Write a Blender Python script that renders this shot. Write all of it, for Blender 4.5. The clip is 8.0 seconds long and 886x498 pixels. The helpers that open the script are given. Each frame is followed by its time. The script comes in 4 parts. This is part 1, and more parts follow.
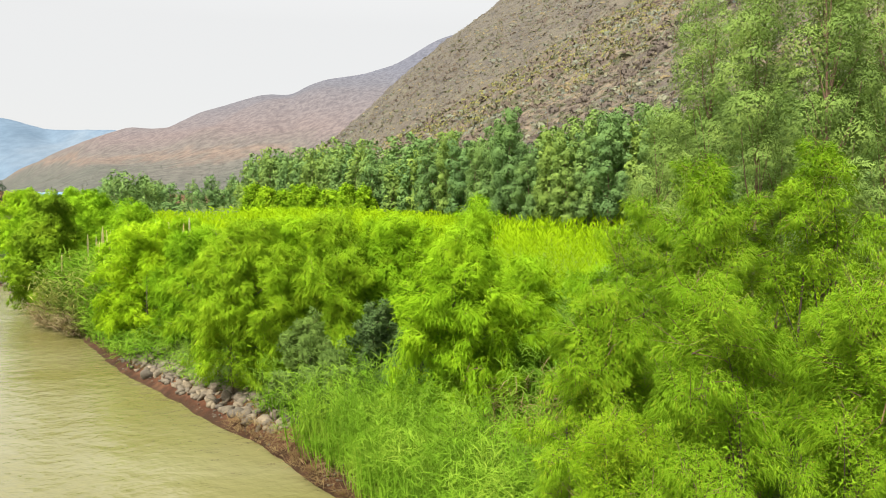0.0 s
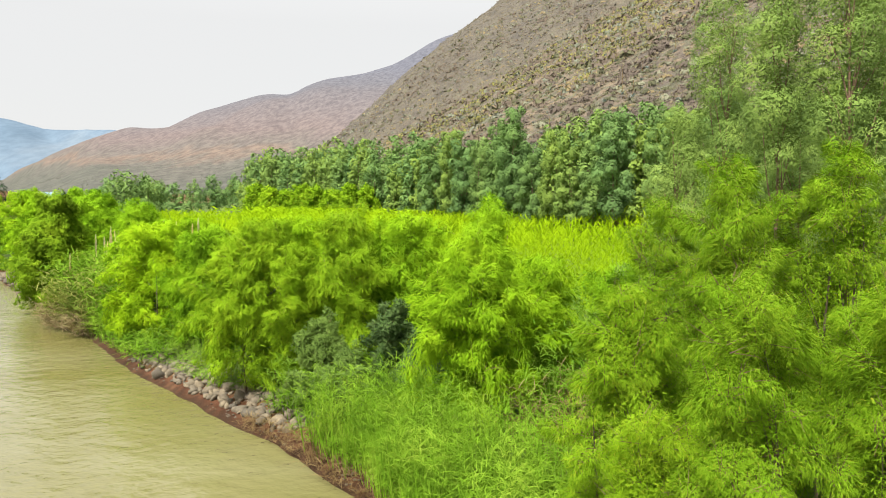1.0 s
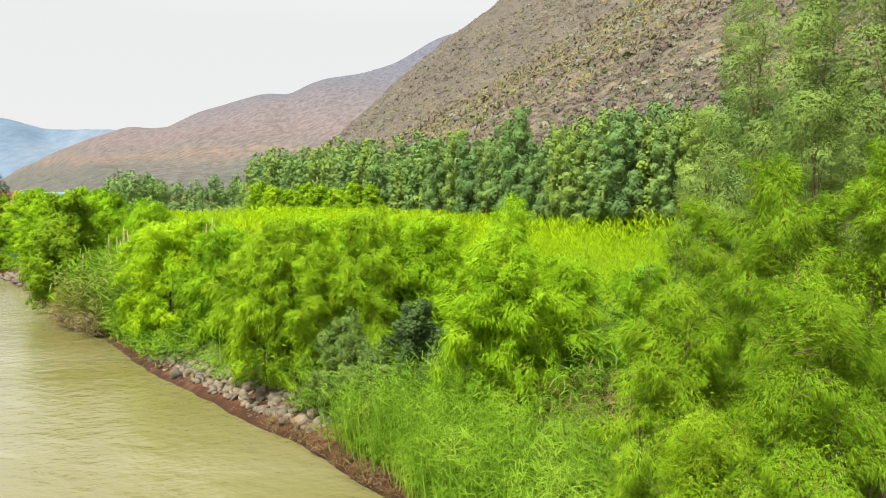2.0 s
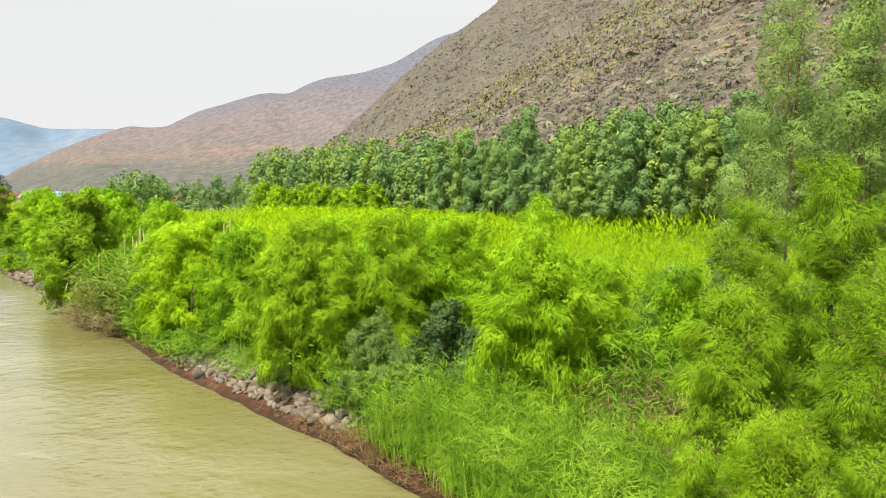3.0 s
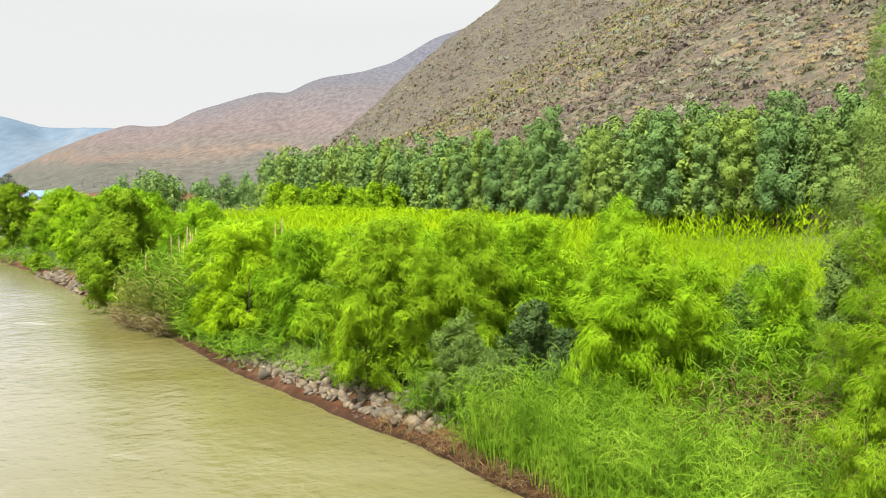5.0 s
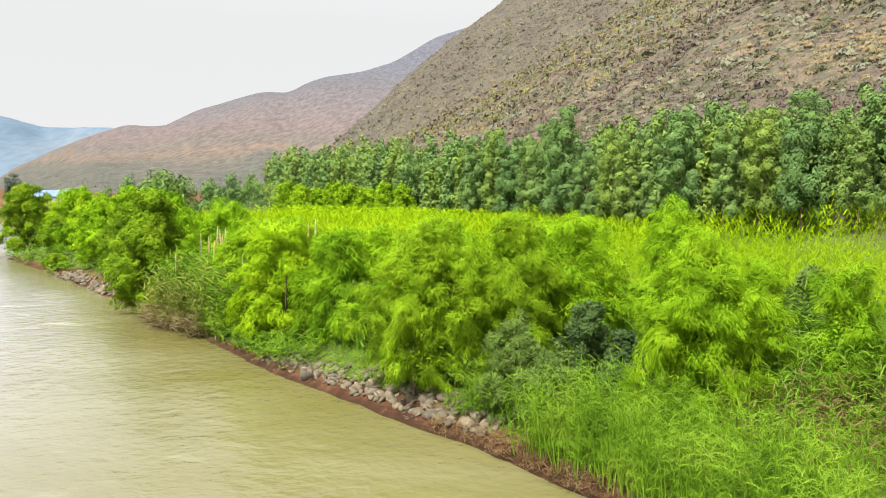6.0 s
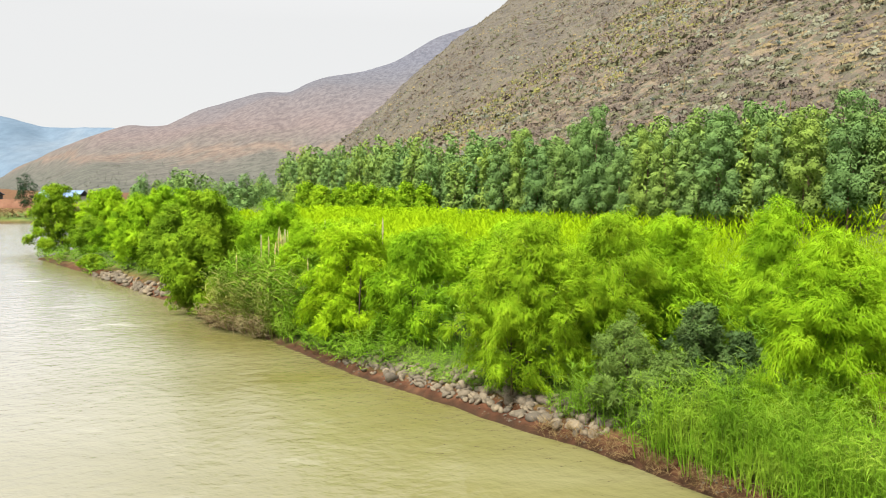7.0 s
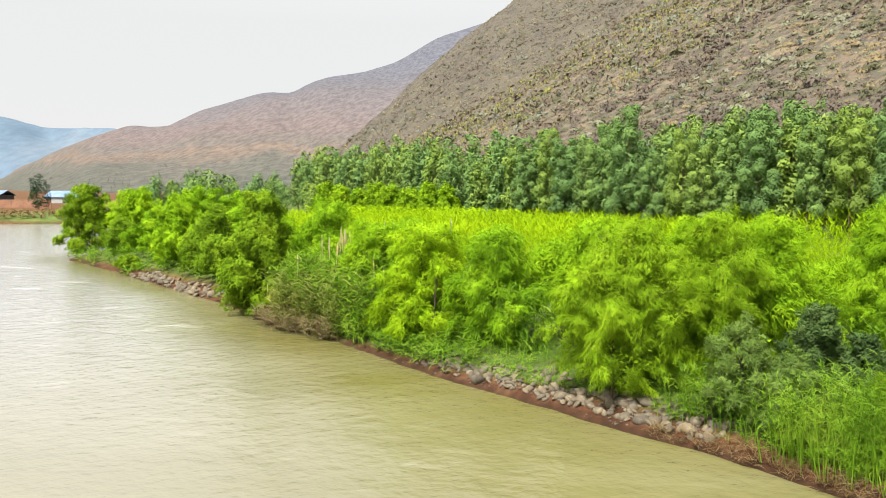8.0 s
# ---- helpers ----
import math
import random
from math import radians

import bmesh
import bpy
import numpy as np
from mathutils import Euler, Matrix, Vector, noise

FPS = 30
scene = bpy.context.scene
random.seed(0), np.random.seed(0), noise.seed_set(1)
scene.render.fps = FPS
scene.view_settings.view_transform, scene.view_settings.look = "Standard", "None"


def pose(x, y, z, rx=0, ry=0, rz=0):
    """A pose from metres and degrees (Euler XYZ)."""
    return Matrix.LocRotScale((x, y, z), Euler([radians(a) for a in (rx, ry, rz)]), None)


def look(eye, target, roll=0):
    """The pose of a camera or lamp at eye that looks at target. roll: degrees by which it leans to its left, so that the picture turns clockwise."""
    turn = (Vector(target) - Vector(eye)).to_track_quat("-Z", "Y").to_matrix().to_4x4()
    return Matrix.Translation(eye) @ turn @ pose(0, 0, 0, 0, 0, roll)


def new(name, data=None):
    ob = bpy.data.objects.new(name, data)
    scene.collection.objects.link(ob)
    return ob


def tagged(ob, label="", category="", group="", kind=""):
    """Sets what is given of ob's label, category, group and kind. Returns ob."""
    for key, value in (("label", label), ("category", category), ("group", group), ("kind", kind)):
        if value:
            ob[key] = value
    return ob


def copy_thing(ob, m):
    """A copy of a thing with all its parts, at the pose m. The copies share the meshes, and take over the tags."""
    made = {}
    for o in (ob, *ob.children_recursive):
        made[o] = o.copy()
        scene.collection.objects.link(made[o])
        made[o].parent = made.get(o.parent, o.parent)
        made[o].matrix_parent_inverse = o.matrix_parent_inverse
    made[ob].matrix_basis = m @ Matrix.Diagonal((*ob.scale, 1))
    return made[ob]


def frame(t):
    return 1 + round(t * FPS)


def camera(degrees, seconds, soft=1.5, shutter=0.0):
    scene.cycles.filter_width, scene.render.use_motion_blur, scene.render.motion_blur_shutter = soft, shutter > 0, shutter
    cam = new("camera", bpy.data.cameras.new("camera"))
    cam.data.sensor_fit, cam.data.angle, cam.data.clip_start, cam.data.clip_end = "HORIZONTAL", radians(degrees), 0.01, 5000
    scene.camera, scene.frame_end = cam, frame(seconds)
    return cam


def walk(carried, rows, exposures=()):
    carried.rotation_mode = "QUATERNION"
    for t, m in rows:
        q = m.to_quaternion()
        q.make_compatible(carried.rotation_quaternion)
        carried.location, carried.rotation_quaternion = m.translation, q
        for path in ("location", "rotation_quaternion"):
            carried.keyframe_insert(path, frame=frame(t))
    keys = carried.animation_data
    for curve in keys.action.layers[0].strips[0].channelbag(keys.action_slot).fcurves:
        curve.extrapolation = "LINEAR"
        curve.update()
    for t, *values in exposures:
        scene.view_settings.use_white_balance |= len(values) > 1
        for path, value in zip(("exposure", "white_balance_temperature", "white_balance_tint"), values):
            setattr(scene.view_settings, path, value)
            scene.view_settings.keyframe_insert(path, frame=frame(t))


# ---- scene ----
cam = camera(64.0, 8.0, soft=1.0)
# seconds, place in metres, yaw, pitch and lean in degrees; the water lies at z = 0
ROWS = [
    (0.0, 0.000, 0.010, 7.150, 0.260, -4.688, -0.262),
    (0.5, -0.197, -0.014, 7.156, 0.252, -4.708, -0.217),
    (1.0, -0.417, -0.028, 7.159, 0.237, -4.729, -0.186),
    (1.5, -0.759, -0.036, 7.161, 0.215, -4.748, -0.169),
    (1.7, -0.903, -0.037, 7.162, 0.205, -4.756, -0.165),
    (2.8, -1.771, -0.035, 7.169, 0.138, -4.797, -0.168),
    (3.0, -1.989, -0.033, 7.171, 0.125, -4.804, -0.172),
    (3.5, -2.593, -0.025, 7.176, 0.092, -4.820, -0.185),
    (4.0, -3.126, -0.012, 7.183, 0.060, -4.834, -0.201),
    (4.5, -3.839, 0.008, 7.190, 0.032, -4.847, -0.217),
    (4.7, -4.158, 0.018, 7.193, 0.021, -4.851, -0.223),
    (5.8, -5.626, 0.114, 7.206, -0.018, -4.869, -0.247),
    (6.0, -6.130, 0.140, 7.208, -0.022, -4.871, -0.248),
    (6.5, -7.758, 0.223, 7.208, -0.023, -4.873, -0.246),
    (7.0, -9.288, 0.336, 7.203, -0.014, -4.872, -0.234),
    (7.5, -10.858, 0.483, 7.190, 0.007, -4.867, -0.210),
    (8.0, -12.438, 0.674, 7.168, 0.043, -4.859, -0.172),
]
walk(cam, [(t, pose(x, y, z, 90 + pitch, lean, yaw)) for t, x, y, z, yaw, pitch, lean in ROWS], [(0.0, 0.8), (8.0, 0.8)])

# ---- light: a bright overcast sky and a weak, wide sun behind thin cloud ----
SUN_UP, SUN_ROUND = 54.0, 215.0
world = bpy.data.worlds.new("overcast_sky")
scene.world = world
world.use_nodes = True
wn, wl = world.node_tree.nodes, world.node_tree.links
wn.clear()
sky = wn.new("ShaderNodeTexSky")
sky.sky_type, sky.sun_disc = "NISHITA", False
sky.sun_elevation, sky.sun_rotation = radians(SUN_UP), radians(SUN_ROUND)
dim = wn.new("ShaderNodeMix")
dim.data_type, dim.blend_type = "RGBA", "MULTIPLY"
dim.inputs["Factor"].default_value = 1.0
dim.inputs["B"].default_value = (0.095, 0.095, 0.095, 1)
cloud = wn.new("ShaderNodeMix")
cloud.data_type = "RGBA"
cloud.inputs["Factor"].default_value = 0.96
cloud.inputs["B"].default_value = (0.495, 0.495, 0.491, 1)
back, wout = wn.new("ShaderNodeBackground"), wn.new("ShaderNodeOutputWorld")
wl.new(sky.outputs["Color"], dim.inputs["A"])
wl.new(dim.outputs["Result"], cloud.inputs["A"])
# an overcast sky is more than twice as bright overhead as at the horizon
spot = wn.new("ShaderNodeTexCoord")
split = wn.new("ShaderNodeSeparateXYZ")
rise = wn.new("ShaderNodeMapRange")
rise.inputs["From Min"].default_value, rise.inputs["From Max"].default_value = 0.22, 1.0
rise.inputs["To Min"].default_value, rise.inputs["To Max"].default_value = 1.0, 1.9
wl.new(spot.outputs["Generated"], split.inputs["Vector"])
wl.new(split.outputs["Z"], rise.inputs["Value"])
wl.new(rise.outputs["Result"], back.inputs["Strength"])
wl.new(cloud.outputs["Result"], back.inputs["Color"])
wl.new(back.outputs["Background"], wout.inputs["Surface"])

sun_data = bpy.data.lights.new("sun", "SUN")
sun_data.energy, sun_data.angle, sun_data.color = 5.0, radians(9), (1.0, 0.95, 0.86)
sun = new("sun", sun_data)
az, el = radians(SUN_ROUND), radians(SUN_UP)
toward = Vector((math.sin(az) * math.cos(el), math.cos(az) * math.cos(el), math.sin(el)))
sun.matrix_world = look(toward * 300, (0, 0, 0))


# ---- materials ----
def shader(name):
    m = bpy.data.materials.new(name)
    m.use_nodes = True
    n, k = m.node_tree.nodes, m.node_tree.links
    return m, n, k, n["Principled BSDF"]


def ramp_node(n, k, source, stops):
    r = n.new("ShaderNodeValToRGB")
    while len(r.color_ramp.elements) < len(stops):
        r.color_ramp.elements.new(0.5)
    for e, (at, c) in zip(r.color_ramp.elements, stops):
        e.position, e.color = at, (*c, 1)
    k.new(source, r.inputs["Fac"])
    return r.outputs["Color"]


def noise_node(n, k, scale, detail=4.0, rough=0.55, stretch=None, space="Object"):
    c = n.new("ShaderNodeTexCoord")
    t = n.new("ShaderNodeTexNoise")
    t.inputs["Scale"].default_value, t.inputs["Detail"].default_value, t.inputs["Roughness"].default_value = scale, detail, rough
    if stretch:
        mp = n.new("ShaderNodeMapping")
        mp.inputs["Rotation"].default_value = (0, 0, stretch[3])
        mp.inputs["Scale"].default_value = stretch[:3]
        k.new(c.outputs[space], mp.inputs["Vector"])
        k.new(mp.outputs["Vector"], t.inputs["Vector"])
    else:
        k.new(c.outputs[space], t.inputs["Vector"])
    return t.outputs["Fac"]


def mix_node(n, k, fac, a, b, mode="MIX"):
    m = n.new("ShaderNodeMix")
    m.data_type, m.blend_type = "RGBA", mode
    for socket, v in ((m.inputs["Factor"], fac), (m.inputs["A"], a), (m.inputs["B"], b)):
        if isinstance(v, (int, float)):
            socket.default_value = v
        elif isinstance(v, tuple):
            socket.default_value = (*v, 1)
        else:
            k.new(v, socket)
    return m.outputs["Result"]


def bump_node(n, k, height, strength, distance):
    b = n.new("ShaderNodeBump")
    b.inputs["Strength"].default_value, b.inputs["Distance"].default_value = strength, distance
    k.new(height, b.inputs["Height"])
    return b.outputs["Normal"]


def leaf_material(name, dark, mid, light, odd=(0.5, 0.4, 0.02), odd_share=0.03, through_share=0.18, patch=0.7, gloss=0.0, own_share=0.12, trees=((0.79, 0.82, 0.82), (0.91, 0.92, 0.9), (1.02, 0.98, 0.83))):
    """Leaves: each its own tone, in drifts of younger and older growth."""
    m, n, k, p = shader(name)
    g = n.new("ShaderNodeNewGeometry")
    own = g.outputs["Random Per Island"]
    tone = ramp_node(n, k, own, [(0.0, dark), (0.45, mid), (0.96 - odd_share, light), (1.0, odd)])
    drift = ramp_node(n, k, noise_node(n, k, patch, 3.0, 0.6, space="Object"), [(0.30, dark), (0.5, mid), (0.72, light)])
    both = mix_node(n, k, 1 - own_share, tone, drift)
    o = n.new("ShaderNodeObjectInfo")
    each = ramp_node(n, k, o.outputs["Random"], [(0.0, trees[0]), (0.6, trees[1]), (1.0, trees[2])])
    both = mix_node(n, k, 1.0, both, each, "MULTIPLY")
    p.inputs["Roughness"].default_value = 0.5
    p.inputs["Specular IOR Level"].default_value = gloss
    k.new(both, p.inputs["Base Color"])
    t = n.new("ShaderNodeBsdfTranslucent")
    k.new(both, t.inputs["Color"])
    ms = n.new("ShaderNodeMixShader")
    ms.inputs["Fac"].default_value = through_share
    k.new(p.outputs["BSDF"], ms.inputs[1])
    k.new(t.outputs["BSDF"], ms.inputs[2])
    k.new(ms.outputs["Shader"], n["Material Output"].inputs["Surface"])
    return m


def rough_material(name, stops, scale, bump=0.02, rough=0.9, fine=14.0):
    m, n, k, p = shader(name)
    a = noise_node(n, k, scale, 6.0, 0.6)
    b = noise_node(n, k, scale * fine, 4.0, 0.6)
    col = ramp_node(n, k, a, stops)
    grain = ramp_node(n, k, b, [(0.3, (0.72, 0.72, 0.72)), (0.7, (1.15, 1.15, 1.15))])
    k.new(mix_node(n, k, 1.0, col, grain, "MULTIPLY"), p.inputs["Base Color"])
    p.inputs["Roughness"].default_value = rough
    k.new(bump_node(n, k, b, 0.6, bump), p.inputs["Normal"])
    return m


WILLOW = leaf_material("willow_leaves", (0.089, 0.193, 0.01), (0.22, 0.415, 0.015), (0.384, 0.597, 0.024), (0.55, 0.42, 0.03), 0.03)
WILLOW_OLD = leaf_material("older_willow_leaves", (0.103, 0.191, 0.01), (0.23, 0.4, 0.015), (0.388, 0.582, 0.027), (0.62, 0.34, 0.04), 0.10, own_share=0.2)
WILLOW_PALE = leaf_material("young_willow_leaves", (0.127, 0.256, 0.01), (0.273, 0.478, 0.015), (0.437, 0.65, 0.024), (0.66, 0.40, 0.05), 0.08, own_share=0.18)
WILLOW_DEEP = leaf_material("deep_green_willow_leaves", (0.07, 0.135, 0.011), (0.166, 0.297, 0.016), (0.303, 0.456, 0.027), (0.5, 0.42, 0.04), 0.05)
WILLOW_NEAR = leaf_material("feathery_willow_leaves", (0.073, 0.148, 0.008), (0.171, 0.316, 0.013), (0.292, 0.451, 0.027), (0.58, 0.40, 0.05), 0.05, 0.18, patch=0.9, own_share=0.3)
EUCALYPT = leaf_material("eucalypt_leaves", (0.092, 0.152, 0.048), (0.17, 0.267, 0.076), (0.276, 0.396, 0.1), (0.38, 0.50, 0.10), 0.05, 0.1, 0.35, 0.0, 0.15, ((0.74, 0.83, 0.95), (0.9, 0.92, 0.9), (1.1, 1.03, 0.7)))
EUCALYPT_TALL = leaf_material("pale_eucalypt_leaves", (0.104, 0.16, 0.037), (0.198, 0.297, 0.066), (0.323, 0.438, 0.097), (0.36, 0.36, 0.07), 0.06, 0.14, 0.9, 0.03, 0.08)
GREY_BUSH = leaf_material("grey_green_leaves", (0.07, 0.12, 0.025), (0.135, 0.215, 0.045), (0.22, 0.33, 0.07), (0.26, 0.38, 0.08), 0.05, 0.14, 1.2, 0.03)
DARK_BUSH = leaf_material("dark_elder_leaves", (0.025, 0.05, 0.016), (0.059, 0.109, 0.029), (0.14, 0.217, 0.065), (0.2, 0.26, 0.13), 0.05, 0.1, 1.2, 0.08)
REED = leaf_material("reed_blades", (0.068, 0.156, 0.012), (0.16, 0.312, 0.022), (0.286, 0.439, 0.05), (0.58, 0.46, 0.18), 0.12, 0.18, 0.8)
REED_DRY = leaf_material("greyish_dry_reed_blades", (0.088, 0.135, 0.028), (0.194, 0.27, 0.055), (0.388, 0.4, 0.132), (0.5, 0.37, 0.18), 0.2, 0.3, 0.8, own_share=0.45)
FIELD = leaf_material("field_reed_blades", (0.217, 0.36, 0.007), (0.311, 0.482, 0.01), (0.393, 0.553, 0.013), (0.46, 0.42, 0.05), 0.03, 0.4, 0.12, own_share=0.06)
STRAW = leaf_material("dead_grass", (0.12, 0.072, 0.03), (0.22, 0.15, 0.068), (0.40, 0.30, 0.15), (0.5, 0.4, 0.2), 0.1, 0.2, 1.5)
DRY_CANES = leaf_material("tan_dry_canes", (0.17, 0.115, 0.055), (0.32, 0.24, 0.12), (0.48, 0.40, 0.22), (0.3, 0.36, 0.12), 0.15, 0.2, 1.5, own_share=0.5)
PLUME = leaf_material("reed_plume", (0.72, 0.62, 0.33), (0.84, 0.75, 0.45), (0.92, 0.85, 0.56), (0.88, 0.8, 0.52), 0.1, 0.5, 1.5)
SCRUB = leaf_material("dry_scrub", (0.14, 0.115, 0.088), (0.20, 0.168, 0.12), (0.27, 0.235, 0.15), (0.22, 0.25, 0.12), 0.18, 0.3, 0.03, own_share=0.5)
BARE_SCRUB = leaf_material("bare_purplish_scrub", (0.11, 0.088, 0.076), (0.155, 0.125, 0.105), (0.20, 0.165, 0.135), (0.2, 0.15, 0.1), 0.1, 0.2, 0.2, own_share=0.5)
OLIVE_SCRUB = leaf_material("dark_olive_scrub", (0.09, 0.092, 0.058), (0.135, 0.135, 0.082), (0.19, 0.185, 0.105), (0.2, 0.19, 0.09), 0.1, 0.2, 0.2, own_share=0.5)
PALE_SCRUB = leaf_material("pale_grey_green_scrub", (0.16, 0.17, 0.13), (0.22, 0.23, 0.175), (0.28, 0.285, 0.21), (0.28, 0.25, 0.16), 0.1, 0.2, 0.2, own_share=0.5)
OCHRE_GRASS = leaf_material("ochre_dry_grass", (0.22, 0.165, 0.095), (0.29, 0.225, 0.125), (0.36, 0.29, 0.16), (0.3, 0.27, 0.12), 0.1, 0.2, 0.2, own_share=0.5)
# Far bushes get greyed tones with the haze painted in.
FAR_SCRUB = leaf_material("haze_tinted_far_scrub", (0.135, 0.14, 0.118), (0.16, 0.165, 0.14), (0.185, 0.185, 0.15), (0.18, 0.15, 0.12), 0.1, 0.2, 0.02, own_share=0.5)
GREEN_SCRUB = leaf_material("yellow_green_scrub", (0.20, 0.20, 0.065), (0.29, 0.28, 0.085), (0.37, 0.35, 0.12), (0.2, 0.24, 0.1), 0.1, 0.3, 0.1, own_share=0.5)
AGAVE = leaf_material("agave_blades", (0.18, 0.23, 0.20), (0.26, 0.31, 0.285), (0.34, 0.40, 0.36), (0.36, 0.38, 0.30), 0.1, 0.1, 1.0)
PINE = leaf_material("dark_pine_needles", (0.012, 0.03, 0.016), (0.03, 0.065, 0.03), (0.055, 0.10, 0.045), (0.08, 0.12, 0.05), 0.05, 0.15, 0.5)
BARK = rough_material("willow_bark", [(0.3, (0.05, 0.036, 0.024)), (0.7, (0.13, 0.09, 0.055))], 4.0, 0.01)
TWIG = rough_material("bare_twigs", [(0.3, (0.09, 0.052, 0.025)), (0.7, (0.20, 0.125, 0.06))], 3.0, 0.005)
BARK_PALE = rough_material("eucalypt_bark", [(0.3, (0.10, 0.055, 0.035)), (0.7, (0.24, 0.15, 0.095))], 3.0, 0.01)
STONE = rough_material("river_stone", [(0.25, (0.085, 0.07, 0.05)), (0.5, (0.155, 0.132, 0.097)), (0.8, (0.235, 0.205, 0.155))], 1.2, 0.01, 0.85)
stone_n, stone_k = STONE.node_tree.nodes, STONE.node_tree.links
stone_p = stone_n["Principled BSDF"]
stone_each = ramp_node(stone_n, stone_k, stone_n.new("ShaderNodeObjectInfo").outputs["Random"], [(0.0, (0.72, 0.72, 0.74)), (0.5, (1.0, 0.97, 0.92)), (1.0, (1.45, 1.38, 1.25))])
stone_k.new(mix_node(stone_n, stone_k, 1.0, stone_p.inputs["Base Color"].links[0].from_socket, stone_each, "MULTIPLY"), stone_p.inputs["Base Color"])
STONE.node_tree.nodes["Principled BSDF"].inputs["Specular IOR Level"].default_value = 0.3


def ground_material():
    m, n, k, p = shader("river_ground")
    grass = ramp_node(n, k, noise_node(n, k, 0.6, 6.0), [(0.3, (0.05, 0.075, 0.02)), (0.55, (0.10, 0.15, 0.03)), (0.75, (0.17, 0.17, 0.06))])
    soil = ramp_node(n, k, noise_node(n, k, 1.7, 7.0), [(0.3, (0.05, 0.021, 0.010)), (0.5, (0.115, 0.046, 0.022)), (0.72, (0.20, 0.10, 0.052))])
    a = n.new("ShaderNodeAttribute")
    a.attribute_name = "soil"
    flat = mix_node(n, k, a.outputs["Fac"], grass, soil)
    w = n.new("ShaderNodeAttribute")
    w.attribute_name = "wet"
    flat = mix_node(n, k, w.outputs["Fac"], flat, (0.035, 0.022, 0.012))
    dry1 = ramp_node(n, k, noise_node(n, k, 0.05, 9.0, 0.68), [(0.30, (0.115, 0.092, 0.075)), (0.44, (0.15, 0.121, 0.093)), (0.56, (0.20, 0.155, 0.108)), (0.66, (0.235, 0.185, 0.118)), (0.76, (0.16, 0.155, 0.075))])
    clumps = noise_node(n, k, 0.42, 7.0, 0.62)
    cover = ramp_node(n, k, noise_node(n, k, 0.16, 6.0, 0.7), [(0.34, (0.088, 0.071, 0.063)), (0.46, (0.11, 0.096, 0.076)), (0.55, (0.105, 0.105, 0.068)), (0.66, (0.155, 0.16, 0.12))])
    grows = ramp_node(n, k, clumps, [(0.44, (0, 0, 0)), (0.52, (0.9, 0.9, 0.9))])
    hill = mix_node(n, k, grows, dry1, cover)
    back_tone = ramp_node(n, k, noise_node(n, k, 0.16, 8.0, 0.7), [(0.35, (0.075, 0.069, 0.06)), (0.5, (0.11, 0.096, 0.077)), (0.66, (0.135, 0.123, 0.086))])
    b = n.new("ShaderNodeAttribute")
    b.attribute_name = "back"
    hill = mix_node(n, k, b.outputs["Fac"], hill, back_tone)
    h = n.new("ShaderNodeAttribute")
    h.attribute_name = "hill"
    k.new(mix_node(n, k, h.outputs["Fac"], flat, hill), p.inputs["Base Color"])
    p.inputs["Roughness"].default_value = 0.95
    p.inputs["Specular IOR Level"].default_value = 0.2
    fine = n.new("ShaderNodeBump")
    fine.inputs["Strength"].default_value, fine.inputs["Distance"].default_value = 0.9, 0.14
    k.new(noise_node(n, k, 5.0, 9.0, 0.75), fine.inputs["Height"])
    lumps = n.new("ShaderNodeMath")
    lumps.operation = "MULTIPLY"
    k.new(clumps, lumps.inputs[0])
    k.new(h.outputs["Fac"], lumps.inputs[1])
    mound = n.new("ShaderNodeBump")
    mound.inputs["Strength"].default_value, mound.inputs["Distance"].default_value = 0.8, 2.2
    k.new(lumps.outputs[0], mound.inputs["Height"])
    k.new(fine.outputs["Normal"], mound.inputs["Normal"])
    k.new(mound.outputs["Normal"], p.inputs["Normal"])
    return m


def mountain_material(name, stops, scale, speck, lie=0.35, fine=14, belts=None):
    """belts: metres of height over which the colours run from the foot up, and how far patches stray from that."""
    m, n, k, p = shader(name)
    fac = noise_node(n, k, scale, 8.0, 0.62, (1.0, 0.3, 0.6, 0.0))
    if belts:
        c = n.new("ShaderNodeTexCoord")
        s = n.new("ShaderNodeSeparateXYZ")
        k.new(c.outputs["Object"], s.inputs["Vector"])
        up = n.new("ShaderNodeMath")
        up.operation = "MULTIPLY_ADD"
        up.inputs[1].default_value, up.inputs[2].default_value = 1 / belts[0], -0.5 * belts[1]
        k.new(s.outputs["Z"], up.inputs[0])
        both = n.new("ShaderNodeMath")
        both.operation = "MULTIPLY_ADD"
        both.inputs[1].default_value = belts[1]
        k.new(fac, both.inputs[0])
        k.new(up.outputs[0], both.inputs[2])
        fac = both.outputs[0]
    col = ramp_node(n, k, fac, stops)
    dots = ramp_node(n, k, noise_node(n, k, scale * fine, 5.0, 0.7, (1.0, lie, 0.8, 0.0)), [(0.38, speck), (0.6, (1.08, 1.08, 1.08))])
    k.new(mix_node(n, k, 1.0, col, dots, "MULTIPLY"), p.inputs["Base Color"])
    p.inputs["Roughness"].default_value = 1.0
    p.inputs["Specular IOR Level"].default_value = 0.0
    return m


